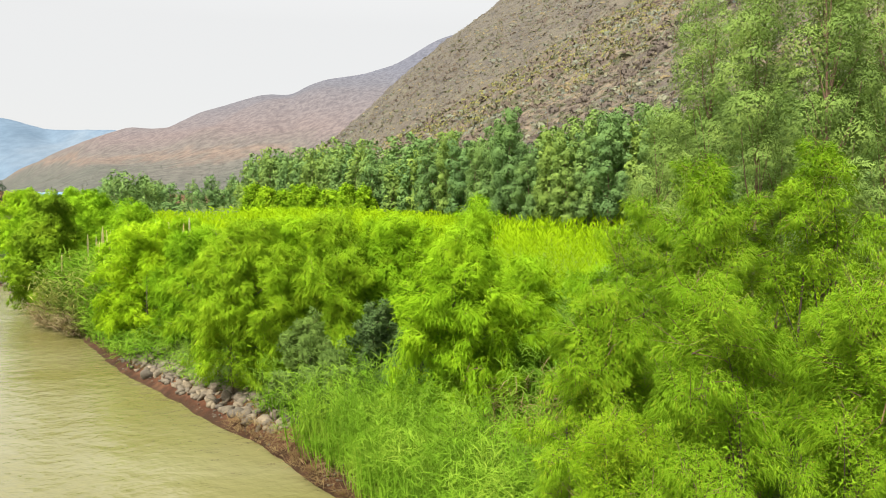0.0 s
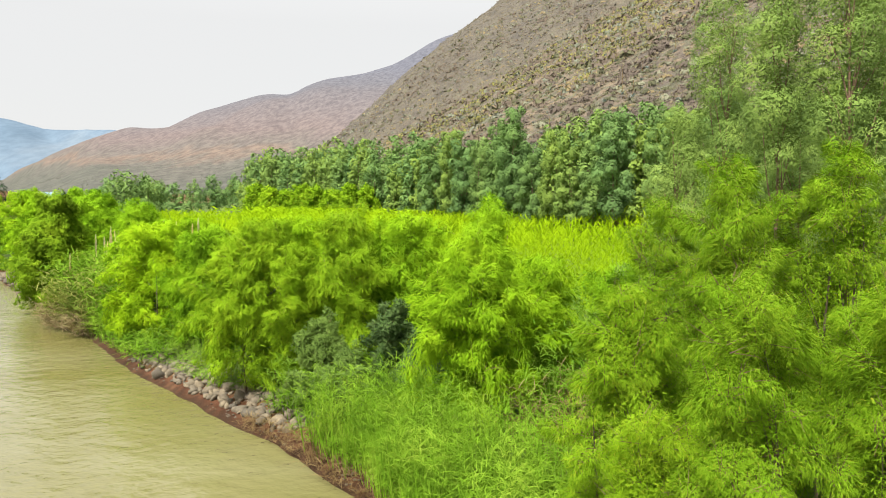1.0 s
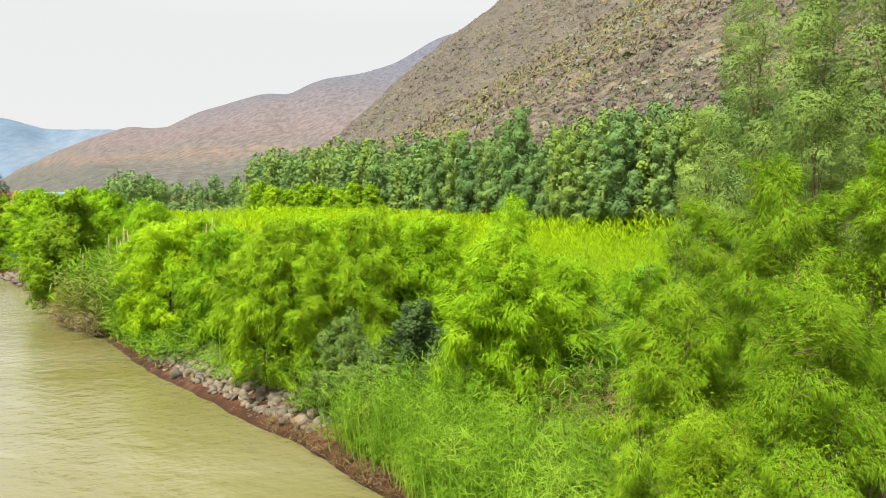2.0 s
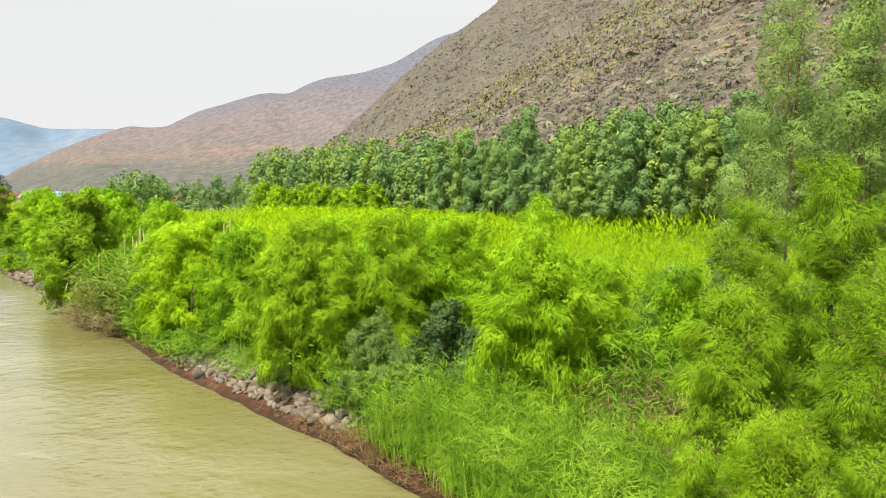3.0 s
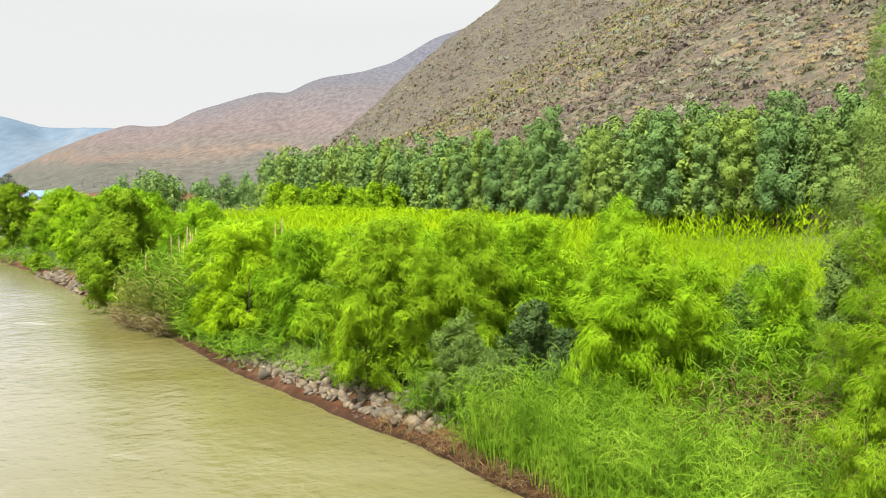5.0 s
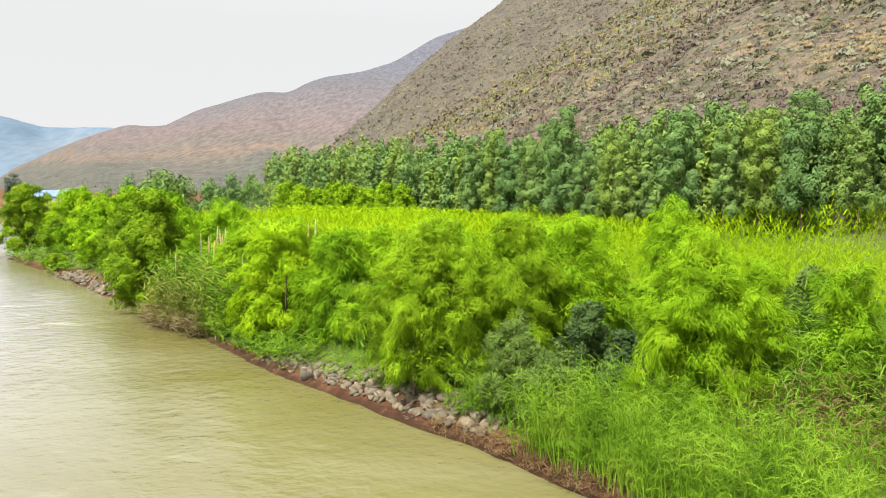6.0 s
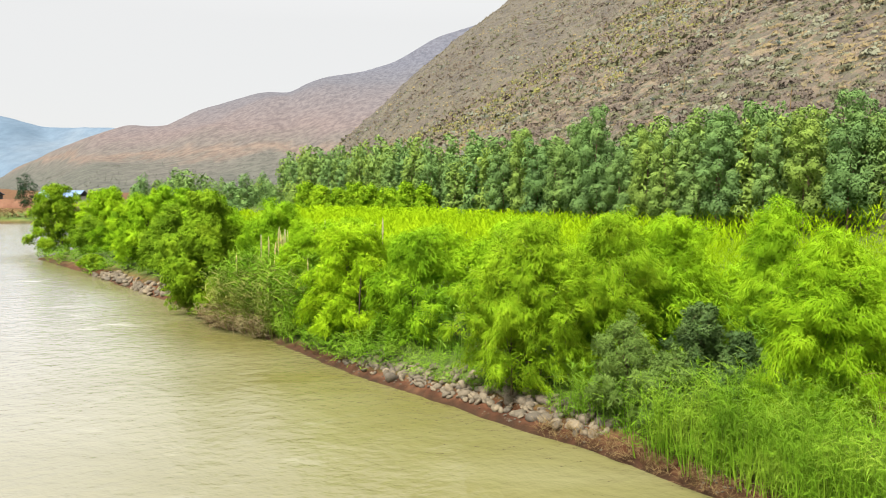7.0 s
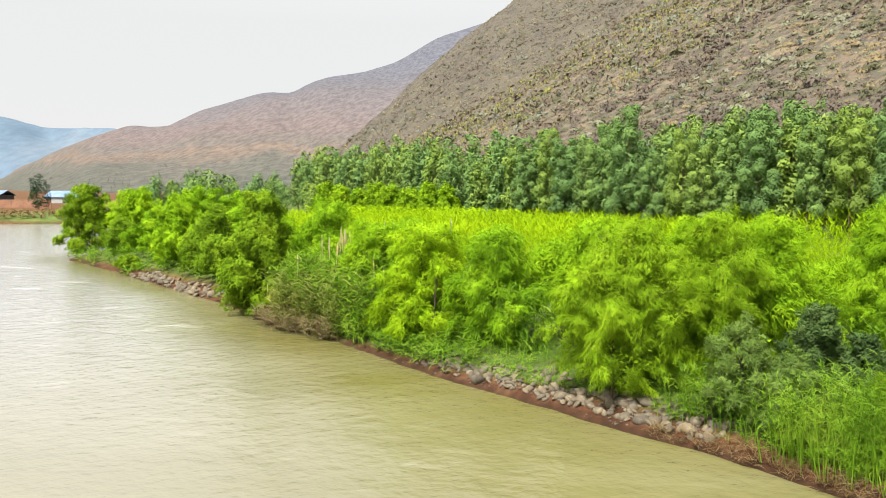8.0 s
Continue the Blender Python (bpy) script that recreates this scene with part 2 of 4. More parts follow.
def water_material():
    m, n, k, p = shader("muddy_river_water")
    mud = ramp_node(n, k, noise_node(n, k, 0.16, 4.0, 0.55, (0.35, 1.0, 1.0, -0.25)), [(0.35, (0.13, 0.12, 0.032)), (0.65, (0.185, 0.175, 0.085))])
    streak = noise_node(n, k, 0.5, 7.0, 0.66, (0.45, 1.0, 1.0, -0.6))
    foam = ramp_node(n, k, streak, [(0.57, (0, 0, 0)), (0.68, (0.6, 0.6, 0.6))])
    # Painted sky reflection: paler grey where the water lies clear of the bank's trees.
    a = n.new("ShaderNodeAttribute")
    a.attribute_name = "sky_sheen"
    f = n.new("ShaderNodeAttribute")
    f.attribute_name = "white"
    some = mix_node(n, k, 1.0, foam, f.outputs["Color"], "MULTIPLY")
    sheened_water = mix_node(n, k, a.outputs["Fac"], mud, (0.285, 0.28, 0.265))
    k.new(mix_node(n, k, some, sheened_water, (0.75, 0.75, 0.72)), p.inputs["Base Color"])
    p.inputs["Roughness"].default_value = 0.08
    p.inputs["IOR"].default_value = 1.33
    normal = None
    for size, reach, strong in ((0.45, 0.10, 0.5), (1.5, 0.10, 0.6), (3.2, 0.055, 0.65)):
        b = n.new("ShaderNodeBump")
        b.inputs["Strength"].default_value, b.inputs["Distance"].default_value = strong, reach
        k.new(noise_node(n, k, size, 3.0, 0.55, (0.75, 1.0, 1.0, -0.75)), b.inputs["Height"])
        if normal:
            k.new(normal, b.inputs["Normal"])
        normal = b.outputs["Normal"]
    k.new(normal, p.inputs["Normal"])
    return m


# ---- mesh helpers ----
def mesh_from(name, verts, tris, materials, shade_smooth=False, index=None):
    """A mesh of triangles or quads from arrays."""
    verts, tris = np.asarray(verts, np.float32), np.asarray(tris, np.int32)
    me = bpy.data.meshes.new(name)
    me.vertices.add(len(verts))
    me.vertices.foreach_set("co", verts.ravel())
    side = tris.shape[1]
    me.loops.add(tris.size)
    me.loops.foreach_set("vertex_index", tris.ravel())
    me.polygons.add(len(tris))
    me.polygons.foreach_set("loop_start", np.arange(0, tris.size, side, dtype=np.int32))
    if index is not None:
        me.polygons.foreach_set("material_index", np.asarray(index, np.int32))
    if shade_smooth:
        me.polygons.foreach_set("use_smooth", np.ones(len(tris), bool))
    for m in materials:
        me.materials.append(m)
    me.update(calc_edges=True)
    me.validate()
    return me


def part(name, me, parent, label=""):
    ob = new(name, me)
    ob.parent = parent
    if label:
        tagged(ob, label)
    return ob


def unit(v):
    return v / np.maximum(np.linalg.norm(v, axis=-1, keepdims=True), 1e-9)


def lattice(i, j, seed):
    h = (i.astype(np.int64) * 374761393 + j.astype(np.int64) * 668265263 + seed * 1442695041) & 0xFFFFFFFF
    h = ((h ^ (h >> 13)) * 1274126177) & 0xFFFFFFFF
    return ((h ^ (h >> 16)) & 0xFFFF) / 65535.0


def value_noise(x, y, seed=0):
    i, j = np.floor(x), np.floor(y)
    u, v = x - i, y - j
    u, v = u * u * (3 - 2 * u), v * v * (3 - 2 * v)
    a, b = lattice(i, j, seed), lattice(i + 1, j, seed)
    c, d = lattice(i, j + 1, seed), lattice(i + 1, j + 1, seed)
    return (a + (b - a) * u) * (1 - v) + (c + (d - c) * u) * v - 0.5


def fbm(x, y, size, octaves=4, seed=0):
    total, amp = 0, 1.0
    for o in range(octaves):
        total = total + amp * value_noise(x / size, y / size, seed + o)
        size, amp = size / 2.03, amp * 0.5
    return total


def ramp01(v, a, b):
    t = np.clip((v - a) / (b - a), 0, 1)
    return t * t * (3 - 2 * t)


# ---- the lie of the land ----
BANK_Y = np.array([-3000, -60, -8, 0, 6, 11, 16, 19.3, 22.6, 27.5, 33.7, 36.6, 43.9, 54.2, 61.5, 71, 78, 90, 120, 5000.0])
BANK_X = np.array([2400, 48, 13, 7.5, 3.2, 0.0, -2.6, -5.2, -8.3, -12.8, -17.8, -20.9, -25.9, -34.8, -41, -50, -51, -44, -40, -40.0])


STRIP_Y, STRIP_W = np.array([0, 16, 23, 27, 31, 40, 46, 58, 70.0]), np.array([0.4, 0.65, 0.75, 0.45, 0.25, 0.25, 0.9, 0.9, 0.4])


def inland(x, y):
    """Metres from the water's edge, positive on land."""
    near = (x - np.interp(y, BANK_Y, BANK_X)) * 0.76
    far = np.minimum(y - 141 - 0.16 * (x + 92), 60.0)
    west = -330 - x
    return np.maximum(np.maximum(near, far), west)


def hill_planes(x, y):
    """The spur close behind the plantation, and the steeper slope behind its gully."""
    near = 0.557 * x + 0.189 * y - 16.7
    near = near + 5 * fbm(x, y, 60, 3, 3) * ramp01(near, 3, 25)
    near = near - 1.2 * np.maximum(y - 450, 0)
    back = 0.654 * x + 0.4265 * y - 88.8
    back = back + 10 * fbm(x, y, 120, 3, 8) * ramp01(back, 20, 80)
    edge_a = 47 + 0.78 * ((x + 59) * 0.868 + (y - 409) * 0.496) - 0.5 * ((x + 59) * -0.496 + (y - 409) * 0.868)
    edge_b = 104 + 0.42 * ((x - 4) * 0.388 + (y - 445) * 0.922) - 1.0 * ((x - 4) * -0.922 + (y - 445) * 0.388)
    back = np.minimum(back, np.minimum(edge_a, edge_b))
    return near, back


def hill_height(x, y):
    return np.maximum(*hill_planes(x, y))


def land_height(x, y):
    d = inland(x, y)
    wob = 0.25 * fbm(x, y, 1.6, 3, 11)
    d = d + wob
    z = np.clip(d * 0.5, -2.5, 0.2)
    z = z + 0.65 * ramp01(d, 0.3, 2.8) + 0.75 * ramp01(d, 3.0, 9.0)
    z = z + ramp01(d, 0.2, 3.0) * (0.22 * fbm(x, y, 5, 4, 21) + 0.05 * fbm(x, y, 0.7, 2, 31))
    h = hill_height(x, y)
    h = np.where(d > -10, h, -50)
    k = 2.0
    lift = np.clip((h - z) / k + 0.5, 0, 1)
    z = np.where(h > z, h, z) + k * lift * (1 - lift) * 0.5
    z = z + ramp01(h, 4, 15) * (1.6 * fbm(x, y, 14, 4, 41) + 0.6 * fbm(x, y, 3.5, 2, 51))
    return z, d, h


def spaced(stops):
    out = [stops[0][0]]
    for (a, step), (b, _) in zip(stops, stops[1:]):
        count = max(1, round((b - a) / step))
        out += list(a + (b - a) * np.arange(1, count + 1) / count)
    return np.array(out)


gx = spaced([(-5000, 600), (-800, 60), (-200, 10), (-62, 2), (-45, 0.8), (-16, 0.35), (2, 0.8), (8, 1.5), (40, 4.0), (200, 9), (420, 60), (1200, 500), (5000, 1)])
gy = spaced([(-3000, 500), (-400, 50), (-30, 4), (4, 0.7), (12, 0.35), (32, 0.8), (46, 1.0), (75, 2.0), (140, 3.0), (520, 10), (760, 60), (1500, 500), (5000, 1)])
X, Y = np.meshgrid(gx, gy)
Z, inland_d, hill_h = land_height(X.ravel(), Y.ravel())
nx, ny = len(gx), len(gy)
ids = np.arange(nx * ny).reshape(ny, nx)
quads = np.stack([ids[:-1, :-1], ids[:-1, 1:], ids[1:, 1:], ids[1:, :-1]], -1).reshape(-1, 4)
ground_mesh = mesh_from("ground", np.stack([X.ravel(), Y.ravel(), Z], -1), quads, [ground_material()], True)
strip = np.interp(Y.ravel(), STRIP_Y, STRIP_W)
soil_share = 1 - ramp01(inland_d, strip * 1.1, strip * 2.2 + 0.15)
soil_share = np.maximum(soil_share, 0.9 * ramp01(Y.ravel(), 135, 150) * (1 - ramp01(X.ravel(), -112, -98)))
ground_mesh.attributes.new("soil", "FLOAT", "POINT").data.foreach_set("value", soil_share.astype(np.float32))
ground_mesh.attributes.new("wet", "FLOAT", "POINT").data.foreach_set("value", (0.85 * (1 - ramp01(inland_d, 0.05, 0.5))).astype(np.float32))
ground_mesh.attributes.new("hill", "FLOAT", "POINT").data.foreach_set("value", ramp01(hill_h, 2.5, 6).astype(np.float32))
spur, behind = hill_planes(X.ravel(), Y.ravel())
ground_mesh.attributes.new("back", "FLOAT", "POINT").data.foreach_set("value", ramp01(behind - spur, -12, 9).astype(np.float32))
ground = tagged(new("ground", ground_mesh), "river bank soil and grass rising into a dry brown hillside", "ground", kind="structure")


def ground_z(x, y):
    return float(land_height(np.array([float(x)]), np.array([float(y)]))[0][0])


wx = spaced([(-5000, 900), (-400, 20), (-70, 1.5), (20, 20), (400, 900), (5000, 1)])
wy = spaced([(-3000, 500), (-50, 5), (4, 1.0), (70, 3), (180, 60), (600, 900), (5000, 1)])
WX, WY = np.meshgrid(wx, wy)
wid = np.arange(len(wx) * len(wy)).reshape(len(wy), len(wx))
wquads = np.stack([wid[:-1, :-1], wid[:-1, 1:], wid[1:, 1:], wid[1:, :-1]], -1).reshape(-1, 4)
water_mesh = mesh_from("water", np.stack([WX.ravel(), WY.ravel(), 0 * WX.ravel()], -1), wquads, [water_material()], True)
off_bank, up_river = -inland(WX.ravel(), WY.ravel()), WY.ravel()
# the painted reflection of the sky grows away from the bank and upstream
sky_sheen = ramp01(off_bank - np.interp(up_river, [15, 30, 45], [3.5, 1.6, 0.6]), 0, np.interp(up_river, [15, 30, 45], [11, 7, 3.5])) * (0.42 + 0.58 * ramp01(up_river, 8, 45))
water_mesh.attributes.new("sky_sheen", "FLOAT", "POINT").data.foreach_set("value", sky_sheen.astype(np.float32))
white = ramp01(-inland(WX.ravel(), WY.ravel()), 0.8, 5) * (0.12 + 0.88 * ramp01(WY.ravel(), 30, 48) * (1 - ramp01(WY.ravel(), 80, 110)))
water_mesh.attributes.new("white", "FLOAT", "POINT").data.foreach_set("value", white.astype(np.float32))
water = tagged(new("water", water_mesh), "muddy olive river with ripples and pale foam streaks", "river", kind="structure")


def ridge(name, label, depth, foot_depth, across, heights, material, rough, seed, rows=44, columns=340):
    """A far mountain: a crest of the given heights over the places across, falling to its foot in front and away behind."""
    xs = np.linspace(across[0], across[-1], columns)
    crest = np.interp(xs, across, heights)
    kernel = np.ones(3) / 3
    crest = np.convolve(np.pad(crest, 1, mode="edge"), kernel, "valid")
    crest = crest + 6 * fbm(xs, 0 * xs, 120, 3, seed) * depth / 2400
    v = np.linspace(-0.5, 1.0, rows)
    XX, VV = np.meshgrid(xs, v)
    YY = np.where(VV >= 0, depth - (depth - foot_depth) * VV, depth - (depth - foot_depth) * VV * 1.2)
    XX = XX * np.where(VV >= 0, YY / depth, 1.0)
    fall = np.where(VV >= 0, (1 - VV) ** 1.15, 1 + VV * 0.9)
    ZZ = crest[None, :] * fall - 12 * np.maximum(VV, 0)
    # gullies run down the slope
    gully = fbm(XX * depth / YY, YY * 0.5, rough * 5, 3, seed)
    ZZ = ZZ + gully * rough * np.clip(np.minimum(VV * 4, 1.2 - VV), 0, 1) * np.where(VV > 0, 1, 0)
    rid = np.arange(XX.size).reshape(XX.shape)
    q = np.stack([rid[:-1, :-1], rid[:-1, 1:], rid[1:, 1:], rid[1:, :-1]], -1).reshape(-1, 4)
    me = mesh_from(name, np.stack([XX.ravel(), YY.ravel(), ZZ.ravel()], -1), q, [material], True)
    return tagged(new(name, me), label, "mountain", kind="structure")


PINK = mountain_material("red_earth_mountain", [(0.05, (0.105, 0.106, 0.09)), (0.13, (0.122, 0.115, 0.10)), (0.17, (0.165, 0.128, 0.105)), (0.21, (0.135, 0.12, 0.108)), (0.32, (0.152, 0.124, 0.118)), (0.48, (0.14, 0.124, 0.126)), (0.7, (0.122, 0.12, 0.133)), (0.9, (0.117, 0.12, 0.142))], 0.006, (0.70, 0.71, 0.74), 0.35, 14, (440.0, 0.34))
# Distance haze is painted into this range as a blue base colour.
BLUE = mountain_material("haze_tinted_mountain", [(0.3, (0.10, 0.145, 0.195)), (0.55, (0.125, 0.17, 0.22)), (0.75, (0.165, 0.2, 0.235))], 0.002, (0.9, 0.91, 0.93))

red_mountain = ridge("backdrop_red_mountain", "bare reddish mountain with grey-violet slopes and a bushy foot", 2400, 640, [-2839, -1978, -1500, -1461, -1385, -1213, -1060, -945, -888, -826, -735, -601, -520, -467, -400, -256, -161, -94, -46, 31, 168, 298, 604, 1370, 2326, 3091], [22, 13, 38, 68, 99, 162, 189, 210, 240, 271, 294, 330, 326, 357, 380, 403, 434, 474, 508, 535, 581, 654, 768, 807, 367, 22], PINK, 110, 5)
ridge("backdrop_blue_mountain", "mountain range on the horizon with haze blue painted into its colour", 4300, 3000, [-10912, -7485, -5086, -3715, -2687, -2481, -2241, -1957, -1905, -1556, -631, 398], [309, 514, 583, 497, 439, 384, 367, 367, 339, 267, 137, 34], BLUE, 90, 19)

# Unseen ridge added behind the camera; it cuts low sky light on the trees.
opposite = ridge("backdrop_unseen_sky_block", "unseen brown ridge added behind the camera to block low sky light", 900, 380, [-1900, -1200, -600, -100, 400, 900, 1900], [150, 230, 290, 250, 300, 240, 160], PINK, 60, 27, 24, 120)
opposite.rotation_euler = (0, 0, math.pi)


# ---- plants: the small pieces they are made of ----
def slivers(base, way, length, width, rng, facing=None):
    """Narrow pointed leaves from one triangle each; facing: the way that their broad sides are turned."""
    n = len(base)
    turn = rng.normal(size=(n, 3))
    turn = turn if facing is None else facing + 0.28 * turn
    side = unit(np.cross(way, turn)) * (width / 2)[:, None]
    v = np.stack([base + side, base + way * length[:, None], base - side], 1)
    return v.reshape(-1, 3), np.arange(n * 3).reshape(-1, 3)


def ribbons(base, way, length, width, droop, rng, steps=3):
    """Long arching blades."""
    n = len(base)
    side = unit(np.cross(way, np.array([0, 0, 1.0]) + 0.3 * rng.normal(size=(n, 3))))
    us = np.linspace(0, 1, steps + 1)
    rows = []
    for u in us[:-1]:
        c = base + way * (length * u)[:, None] - np.array([0, 0, 1.0]) * (droop * length * u * u)[:, None]
        w = side * (width * (0.5 + 0.5 * np.sin(np.pi * min(u + 0.25, 1))) / 2)[:, None]
        rows += [c - w, c + w]
    rows.append(base + way * length[:, None] - np.array([0, 0, 1.0]) * (droop * length)[:, None])
    v = np.stack(rows, 1)
    t = []
    for s in range(steps - 1):
        a = 2 * s
        t += [[a, a + 1, a + 3], [a, a + 3, a + 2]]
    t.append([2 * steps - 2, 2 * steps - 1, 2 * steps])
    i = np.arange(n)[:, None, None] * (2 * steps + 1)
    return v.reshape(-1, 3), (i + np.array(t)[None]).reshape(-1, 3)


def tube(path, radii, sides=6):
    """A tapered limb along a path."""
    path = np.asarray(path, float)
    tang = unit(np.gradient(path, axis=0))
    a = unit(np.cross(tang, np.array([0.31, 0.87, 0.21])))
    b = np.cross(tang, a)
    ang = np.arange(sides) / sides * 2 * np.pi
    ring = path[:, None] + (np.cos(ang)[None, :, None] * a[:, None] + np.sin(ang)[None, :, None] * b[:, None]) * np.asarray(radii)[:, None, None]
    n = len(path)
    i = np.arange(n * sides).reshape(n, sides)
    j = np.roll(i, -1, 1)
    q = np.stack([i[:-1], j[:-1], j[1:], i[1:]], -1).reshape(-1, 4)
    t = np.concatenate([q[:, [0, 1, 2]], q[:, [0, 2, 3]]])
    return ring.reshape(-1, 3), t


def joined(pieces):
    vs, ts, at = [], [], 0
    for v, t in pieces:
        vs.append(v)
        ts.append(np.asarray(t) + at)
        at += len(v)
    return np.concatenate(vs), np.concatenate(ts)


def bent(a, b, sag, rng, steps=7, stray=0.06):
    u = np.linspace(0, 1, steps)[:, None]
    a, b = np.asarray(a, float), np.asarray(b, float)
    mid = (a + b) / 2 + np.array([0, 0, sag]) + rng.normal(size=3) * np.linalg.norm(b - a) * stray
    return (1 - u) ** 2 * a + 2 * u * (1 - u) * mid + u * u * b


def bough_tips(rng, count, rx, ry, low, top, foot, shell):
    """Tips of the leafy boughs on an uneven crown, and the ways that they point."""
    h = (np.arange(count) + rng.uniform(0.1, 0.9, count)) / count
    a = np.arange(count) * 2.4 + rng.uniform(-0.5, 0.5, count)
    p1, p2, p3 = rng.uniform(0, 6.28, 3)
    girth = np.sin(np.pi * np.minimum(foot + (0.94 - foot) * h, 0.97)) ** 0.75
    uneven = 1 + 0.13 * np.sin(2 * a + p1 + 3 * h) + 0.12 * np.sin(3 * a + p2 - 7 * h) + 0.10 * np.sin(9 * h + p3)
    r = girth * uneven * rng.uniform(*shell, count) ** 0.6
    z = low + (top - low) * h * (1 - 0.10 * np.clip(r, 0, 1) ** 2 * h)
    tip = np.stack([rx * r * np.cos(a), ry * r * np.sin(a), z], -1)
    away = np.stack([np.cos(a), np.sin(a), 0 * a], -1)
    return tip, unit(away * (1.0 - 0.75 * h)[:, None] + np.array([0, 0, 1.0]) * (0.10 + 1.0 * h)[:, None] + 0.28 * rng.normal(size=(count, 3)))


def plumes_of(tips, ways, long, droop, side, rng, side_share=0.5):
    """Each bough is a leafy plume with smaller plumes about its outer half: root, way, length, droop and rank of each."""
    n = len(tips)
    down = np.array([0, 0, -1.0])
    L = long * rng.uniform(0.7, 1.3, n)
    root = tips - ways * L[:, None] - down * (droop * L)[:, None]
    u = rng.uniform(0.25, 0.85, (n, side))
    at = root[:, None] + ways[:, None] * (L[:, None] * u)[..., None] + down * (droop * L[:, None] * u * u)[..., None]
    turn = unit(np.cross(ways[:, None], rng.normal(size=(n, side, 3))))
    w2 = unit(0.55 * ways[:, None] + 0.95 * turn + np.array([0, 0, 0.22]))
    L2 = (L[:, None] * rng.uniform(0.7, 1.25, (n, side)) * side_share)
    roots = np.concatenate([root, at.reshape(-1, 3)])
    return roots, np.concatenate([ways, w2.reshape(-1, 3)]), np.concatenate([L, L2.ravel()]), droop


def plume_leaves(plumes, share, fat, leaf, hang, loose, middle, lift, rng):
    """Fine leaves that fill the plumes, lying along them and hanging; the way that each faces follows the round of its plume and of the crown."""
    roots, ways, L, droop = plumes
    down = np.array([0, 0, -1.0])
    each = np.maximum((share * (L / L.mean()) ** 2).astype(int), 3)
    k = np.repeat(np.arange(len(L)), each)
    n = len(k)
    u = rng.uniform(0.0, 1.0, n) ** 0.85
    w, l = ways[k], L[k][:, None]
    spine = roots[k] + w * l * u[:, None] + down * droop * l * (u * u)[:, None]
    tang = unit(w + down * 2 * droop * u[:, None])
    e = unit(np.cross(tang, rng.normal(size=(n, 3))))
    prof = np.sin(np.pi * (0.14 + 0.80 * u)) ** 0.8
    ring = fat * L[k] * prof * (0.2 + 0.8 * np.sqrt(rng.uniform(0, 1, n)))
    p = spine + e * ring[:, None]
    out = unit(e + 0.25 * tang + 0.55 * unit(p - middle) + np.array([0, 0, lift]))
    way = unit(0.75 * tang + 0.4 * e + hang * down + loose * rng.normal(size=(n, 3)))
    way = unit(way - 0.45 * out * (way * out).sum(-1, keepdims=True))
    size = rng.uniform(0.65, 1.35, n)
    return slivers(p, way, leaf[0] * size, leaf[1] * rng.uniform(0.8, 1.25, n), rng, out), out


def shaded_round(name, v, out, material, soft):
    """Single leaves as a mesh, each turned outward; soft: how far the light on each follows the round of its tuft."""
    f = v.reshape(-1, 3, 3)
    flat = unit(np.cross(f[:, 1] - f[:, 0], f[:, 2] - f[:, 0]))
    away = (flat * out).sum(1) < 0
    f = np.where(away[:, None, None], f[:, ::-1], f)
    flat = np.where(away[:, None], -flat, flat)
    me = mesh_from(name, f.reshape(-1, 3), np.arange(len(f) * 3).reshape(-1, 3), [material])
    if soft > 0:
        me.normals_split_custom_set_from_vertices(np.repeat(unit(flat * (1 - soft) + out * soft), 3, 0).tolist())
    return me


def inner_leaves(count, rx, ry, low, top, foot, size, rng, peak=0.94, narrow=0.3):
    """The older, larger leaves in the shade inside a crown, which close it."""
    h = rng.uniform(0.10, 0.84, count)
    a = rng.uniform(0, 6.28, count)
    girth = np.sin(np.pi * np.minimum(foot + (peak - foot) * h, 0.97)) ** 0.75 * np.sqrt(rng.uniform(0.02, 0.36, count))
    p = np.stack([rx * girth * np.cos(a), ry * girth * np.sin(a), low + (top - low) * h], -1)
    d = unit(np.stack([np.cos(a), np.sin(a), 0.3 + 0 * a], -1) + 0.9 * rng.normal(size=(count, 3)))
    lie = unit(np.cross(d, rng.normal(size=(count, 3))))
    long = size * rng.uniform(0.7, 1.3, count)
    return slivers(p - lie * (long / 2)[:, None], lie, long, long * narrow, rng, d), d


def crown_mesh(leaves, inner, material, soft):
    """The crown from its leaves; soft: how far the light on each leaf follows the round of its plume."""
    (fine, out), (deep, deep_out) = leaves, inner
    v, t = joined([fine, deep])
    return shaded_round("crown", v, np.concatenate([out, deep_out]), material, soft)


